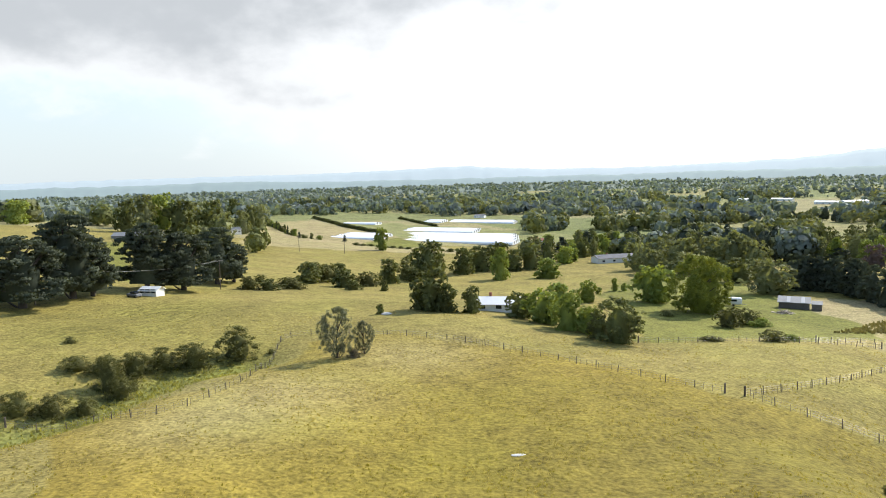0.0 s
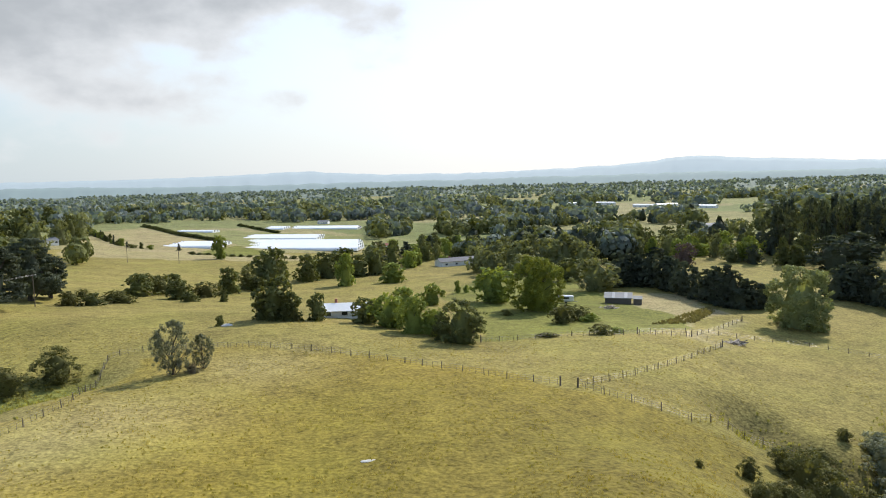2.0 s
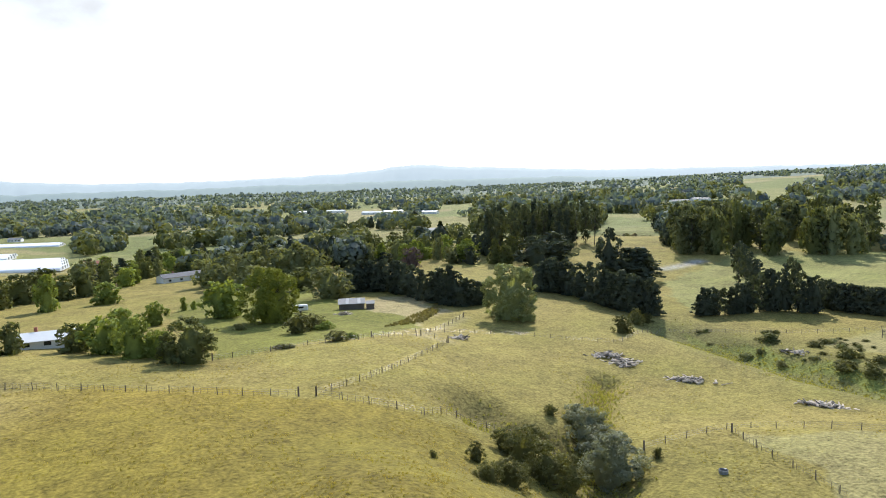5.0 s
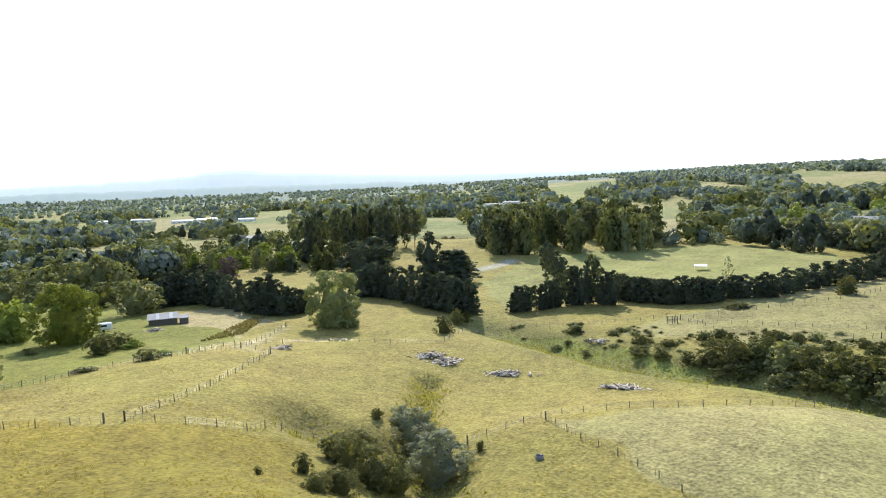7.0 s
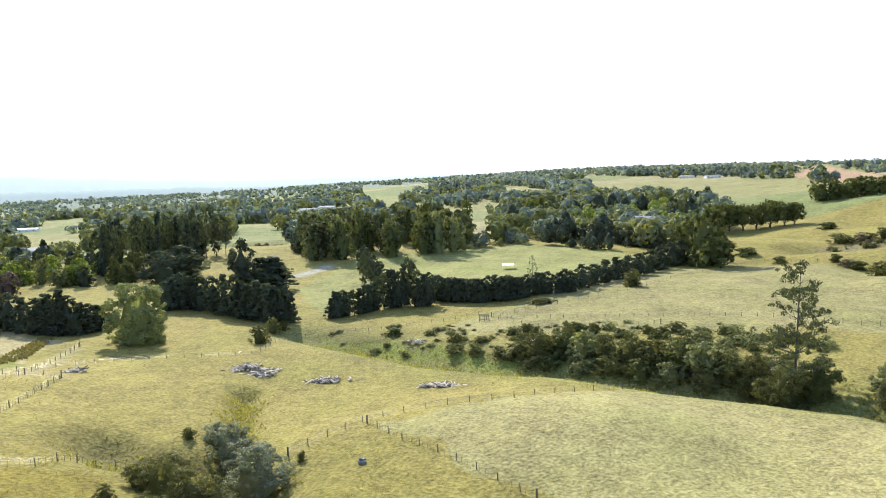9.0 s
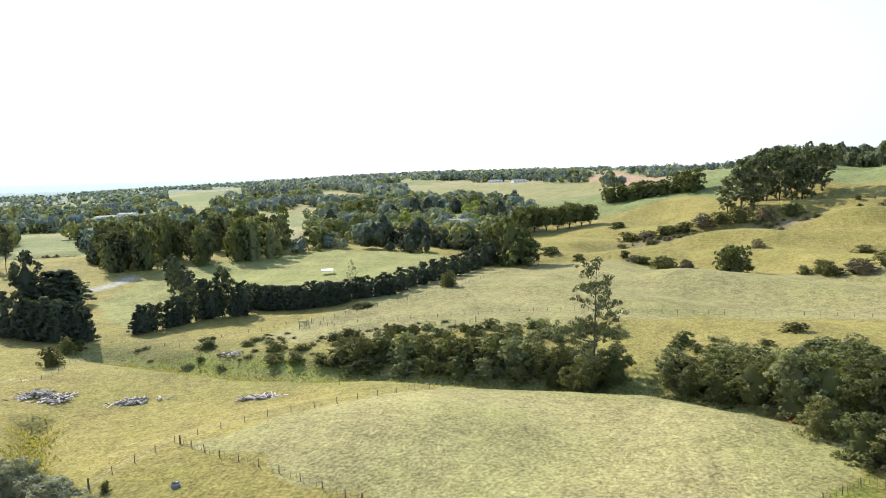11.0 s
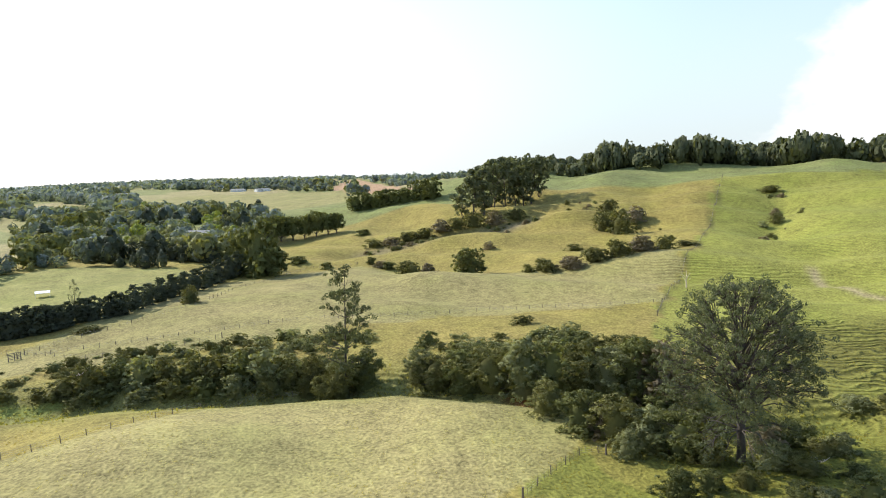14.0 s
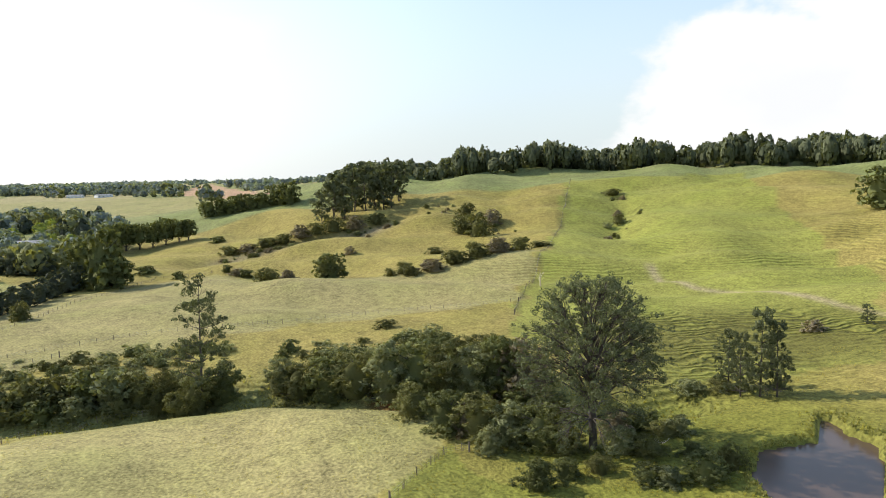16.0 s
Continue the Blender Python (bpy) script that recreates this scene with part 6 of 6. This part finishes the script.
PLANKS = [plank_mesh("plank", 2.6, 0.28, 0.2, LOGS), plank_mesh("plank", 1.7, 0.36, 0.3, LOGS), plank_mesh("plank", 3.2, 0.2, 0.18, TIMBER), plank_mesh("plank", 1.1, 0.5, 0.35, LOGS)]
for k, ((x, y), (n, wide, deep, high)) in enumerate(zip(PILES, ((70, 3.6, 2.4, 1.0), (70, 3.4, 3.2, 1.1), (70, 5.0, 2.4, 0.7), (60, 5.6, 1.6, 0.6), (30, 3.0, 2.0, 0.8), (26, 3.6, 2.0, 0.5), (30, 5.0, 2.0, 0.5), (36, 2.6, 1.8, 1.2)))):
    across = -math.degrees(math.atan2(x, y))
    heap = thing("timber_heap", x, y, across, "heap of bleached grey logs and planks on pasture", "timber pile", "timber heaps")
    rng = random.Random(k + 3)
    for _ in range(n):
        a, b = rng.gauss(0, 0.42), rng.gauss(0, 0.42)
        z = 0.12 + rng.random() * high * math.exp(-(a * a + b * b) * 2.2)
        px, py = a * wide, b * deep
        m = pose(px, py, z, rng.uniform(-22, 22), rng.uniform(-22, 22), rng.uniform(0, 360))
        part("plank", PLANKS[rng.randrange(4)], LOGS, heap, "", m)


def boulder(name, x, y, w, d, h, material, label, seed, category="rock"):
    bm = bmesh.new()
    bmesh.ops.create_icosphere(bm, subdivisions=2, radius=0.5)
    for v in bm.verts:
        k = 1 + 0.35 * noise.noise(v.co * 2.3 + Vector((seed, 0, 0)))
        v.co = Vector((v.co.x * w * k, v.co.y * d * k, v.co.z * h * k + h * 0.2))
    me = bpy.data.meshes.new(name)
    bm.to_mesh(me)
    bm.free()
    me.materials.append(material)
    ob = new(name, me)
    ob.location = (x, y, ground(x, y))
    return tagged(ob, label, category)


boulder("stone", ROCK[0][0], ROCK[0][1], 1.7, 0.6, 0.14, STONE, "pale flat stone lying in dry grass", 1)
boulder("stone", TROUGH[0][0] + 1.6, TROUGH[0][1], 2.6, 2.0, 0.7, STONE, "pale flat stone beside a small bush", 2)
grow("dark2", "stone_bush", TROUGH[0][0], TROUGH[0][1] + 1, 2.4, 2.2, "small dark bush beside a pale stone", "bush")
grow("brown", "knoll_bush", -15.8, 119.5, 1.6, 2.2, "small dark bush between two knoll trees", "bush")

# the power line
tops = []
for k, (x, y) in enumerate(POLES):
    ob = thing("power_pole", x, y, 12, "grey wooden power pole on a pasture edge", "power pole", "power poles")
    part("pole", POLE_ME, POST, ob)
    part("cross_arm", block(2.0, 0.12, 0.14, 0, 0, 9.0), TIMBER, ob)
    for s in (-0.85, 0, 0.85):
        part("insulator", block(0.1, 0.1, 0.2, s, 0, 9.14), STONE, ob)
    tops.append(Vector((x, y, ground(x, y) + 9.3)))
for a, b in zip(tops, tops[1:]):
    for s in (-0.85, 0.85):
        off = Vector((s, 0.2 * s, 0))
        pts = [a.lerp(b, k / 12) + off - Vector((0, 0, 2.2 * 4 * (k / 12) * (1 - k / 12))) for k in range(13)]
        v, f = tube(pts, [0.03] * 13, 4)
        tagged(new("power_cable", mesh_of("power_cable", v, f, STONE)), "slack power cable between wooden poles", "cable", "power cables")
for x, y in POLE_FAR:
    ob = thing("far_pole", x, y, 0, "slim wooden power pole at a field edge", "power pole", "power poles")
    part("pole", POLE_ME, POST, ob)

# the pond
water = bpy.data.materials.new("pond_water")
water.use_nodes = True
wb = water.node_tree.nodes["Principled BSDF"]
wb.inputs["Base Color"].default_value = (0.085, 0.056, 0.042, 1)
wb.inputs["Specular IOR Level"].default_value = 0.3
wb.inputs["Roughness"].default_value = 0.2
rip, rbp = water.node_tree.nodes.new("ShaderNodeTexNoise"), water.node_tree.nodes.new("ShaderNodeBump")
rip.inputs["Scale"].default_value = 1.6
rbp.inputs["Strength"].default_value, rbp.inputs["Distance"].default_value = 0.12, 0.05
water.node_tree.links.new(rip.outputs[0], rbp.inputs["Height"])
water.node_tree.links.new(rbp.outputs[0], wb.inputs["Normal"])
mid = Vector((sum(p[0] for p in POND) / len(POND), sum(p[1] for p in POND) / len(POND)))
bm = bmesh.new()
rim = [bm.verts.new((mid.x + (x - mid.x) * 1.03, mid.y + (y - mid.y) * 1.03, WATER)) for x, y in POND]
bm.faces.new(rim)
bmesh.ops.recalc_face_normals(bm, faces=bm.faces[:])
if bm.faces[:][0].normal.z < 0:
    bmesh.ops.reverse_faces(bm, faces=bm.faces[:])
me = bpy.data.meshes.new("water")
bm.to_mesh(me)
bm.free()
me.materials.append(water)
tagged(new("water", me), "still brown farm pond below a green slope", "pond", kind="structure")
sheet = [(x + 2, y + 3.5) for x, y in STREAM] + [(x - 2, y - 3.5) for x, y in STREAM[::-1]]
bm = bmesh.new()
bm.faces.new([bm.verts.new((x, y, ground(x, y) + 0.2)) for x, y in sheet])
bmesh.ops.recalc_face_normals(bm, faces=bm.faces[:])
me = bpy.data.meshes.new("water")
bm.to_mesh(me)
bm.free()
me.materials.append(water)
tagged(new("water", me), "narrow bright stream across a green field", "stream", kind="structure")

# dead branches under the big pine
for k, (x, y) in enumerate(DEAD_WOOD[:2]):
    rng = random.Random(k)
    pieces = [tube([(0, 0, 0.2), (1.6, 0.3, 0.6), (3.4, 0.2, 0.5)], [0.16, 0.12, 0.05], 6)]
    for q in range(4):
        s = 0.8 + q * 0.7
        pieces.append(tube([(s, 0.1, 0.4), (s + 0.8, rng.uniform(-1, 1), 0.8), (s + 1.2, rng.uniform(-1.4, 1.4), 1.0)], [0.06, 0.045, 0.02], 5))
    v, f = joined(pieces)
    ob = new("dead_branch", mesh_of("dead_branch", v, f, LOGS, True))
    ob.matrix_basis = pose(x, y, ground(x, y), 0, 0, 200 + 40 * k)
    tagged(ob, "bleached dead branch fallen on green grass", "branch", "fallen branches")

# ---- grass ----
def tufts(name, places, material, h0, h1, seed, label):
    rng = np.random.default_rng(seed)
    n = len(places)
    base = np.repeat(places, 3, 0)
    m = len(base)
    th = rng.uniform(0, 2 * math.pi, m)
    h = rng.uniform(h0, h1, m)
    w = h * rng.uniform(0.35, 0.8, m)
    side = np.stack([np.cos(th), np.sin(th), np.zeros(m)], 1)
    lean = np.stack([-np.sin(th), np.cos(th), np.zeros(m)], 1) * (rng.normal(0, 0.35, m) * h)[:, None]
    p = base + side * rng.normal(0, 0.12, (m, 1))
    up = np.stack([np.zeros(m), np.zeros(m), h], 1)
    v = np.stack([p - side * w[:, None] * 0.5 - up * 0.15, p + side * w[:, None] * 0.5 - up * 0.15, p + side * w[:, None] * 0.65 + up + lean, p - side * w[:, None] * 0.4 + up * 0.8 + lean], 1).reshape(-1, 3)
    return tagged(new(name, mesh_of(name, v, np.arange(m * 4).reshape(-1, 4), material)), label, "grass", kind="stuff")


GRASS_DRY = mat("dry_grass", (0.37, 0.30, 0.095), 0.9, 0, 0.5, 0.4, 0, 0, 0.9, 0.35)
GRASS_PALE = mat("pale_grass", (0.42, 0.37, 0.17), 0.9, 0, 0.5, 0.35, 0, 0, 0.9, 0.35)
GRASS_GREEN = mat("green_grass", (0.3, 0.255, 0.055), 0.9, 0, 0.5, 0.4, 0, 0, 0.9, 0.35)
GRASS_RANK = mat("rank_grass", (0.28, 0.27, 0.10), 0.9, 0, 0.5, 0.4, 0, 0, 0.9, 0.5)
rng = np.random.default_rng(4)
r, b = 55 * (175 / 55) ** rng.random(38000), np.radians(rng.uniform(-34, 146, 38000))
x, y = r * np.sin(b), r * np.cos(b)
patch = np.array([noise.noise(Vector((q / 9, w / 9, 1.7))) + 0.7 * noise.noise(Vector((q / 2.5, w / 2.5, 5.7))) for q, w in zip(x, y)])
dry_land = ~inside(POND, x, y) & (off_line(POND_RIM, x, y) > 1.0)
pale, green = inside(PALE_PADDOCK, x, y), inside(LUSH_VALLEY, x, y) | inside(SPUR_GREEN, x, y) | inside(GREEN_HILL, x, y) | (np.hypot(x - 74, y + 68) < 36)
keep = dry_land & (patch > -0.15)
z = terrain(x, y)
spots = np.stack([x, y, z], 1)
tufts("dry_grass", spots[keep & ~pale & ~green & (patch > 0.1)], GRASS_DRY, 0.06, 0.2, 1, "tufts of dry yellow-green pasture grass")
tufts("green_tuft_grass", spots[keep & ~pale & (green | (patch < 0.1))], GRASS_GREEN, 0.06, 0.18, 2, "tufts of green pasture grass")
tufts("pale_grass", spots[keep & pale], GRASS_PALE, 0.05, 0.16, 3, "tufts of pale cropped grass")
# brown rushes in the wet hollow by the barn
rush = np.array(filled(RUSHES, 420, rng))
tufts("brown_rushes", np.column_stack([rush, terrain(rush[:, 0], rush[:, 1])]), mat("rushes", (0.2, 0.175, 0.08), 0.9, 0, 0.5, 0.4, 0, 0, 0.9, 0.3), 0.3, 0.8, 6, "brown rushes in a wet hollow")
# rank growth in the gullies and along the ravine
out = []
for line, half, n in ((RAVINE, 9, 13000), (KNOLL_GULLY, 5, 900), (SIDE_GULLY, 3.5, 900), (WEST_GULLY, 7, 1800), (POND_RIM, 2.0, 1200)):
    pts = along(line, max(0.05, sum(math.dist(p, q) for p, q in zip(line, line[1:])) / n))
    out += [(px + rng.normal(0, half * 0.6), py + rng.normal(0, half * 0.6)) for px, py in pts]
out = np.array(out)
out = out[~inside(POND, out[:, 0], out[:, 1]) & ~inside(PALE_PADDOCK, out[:, 0], out[:, 1])]
tufts("rank_grass", np.column_stack([out, terrain(out[:, 0], out[:, 1])]), GRASS_RANK, 0.15, 0.45, 5, "rank rough grass and rushes along gullies")
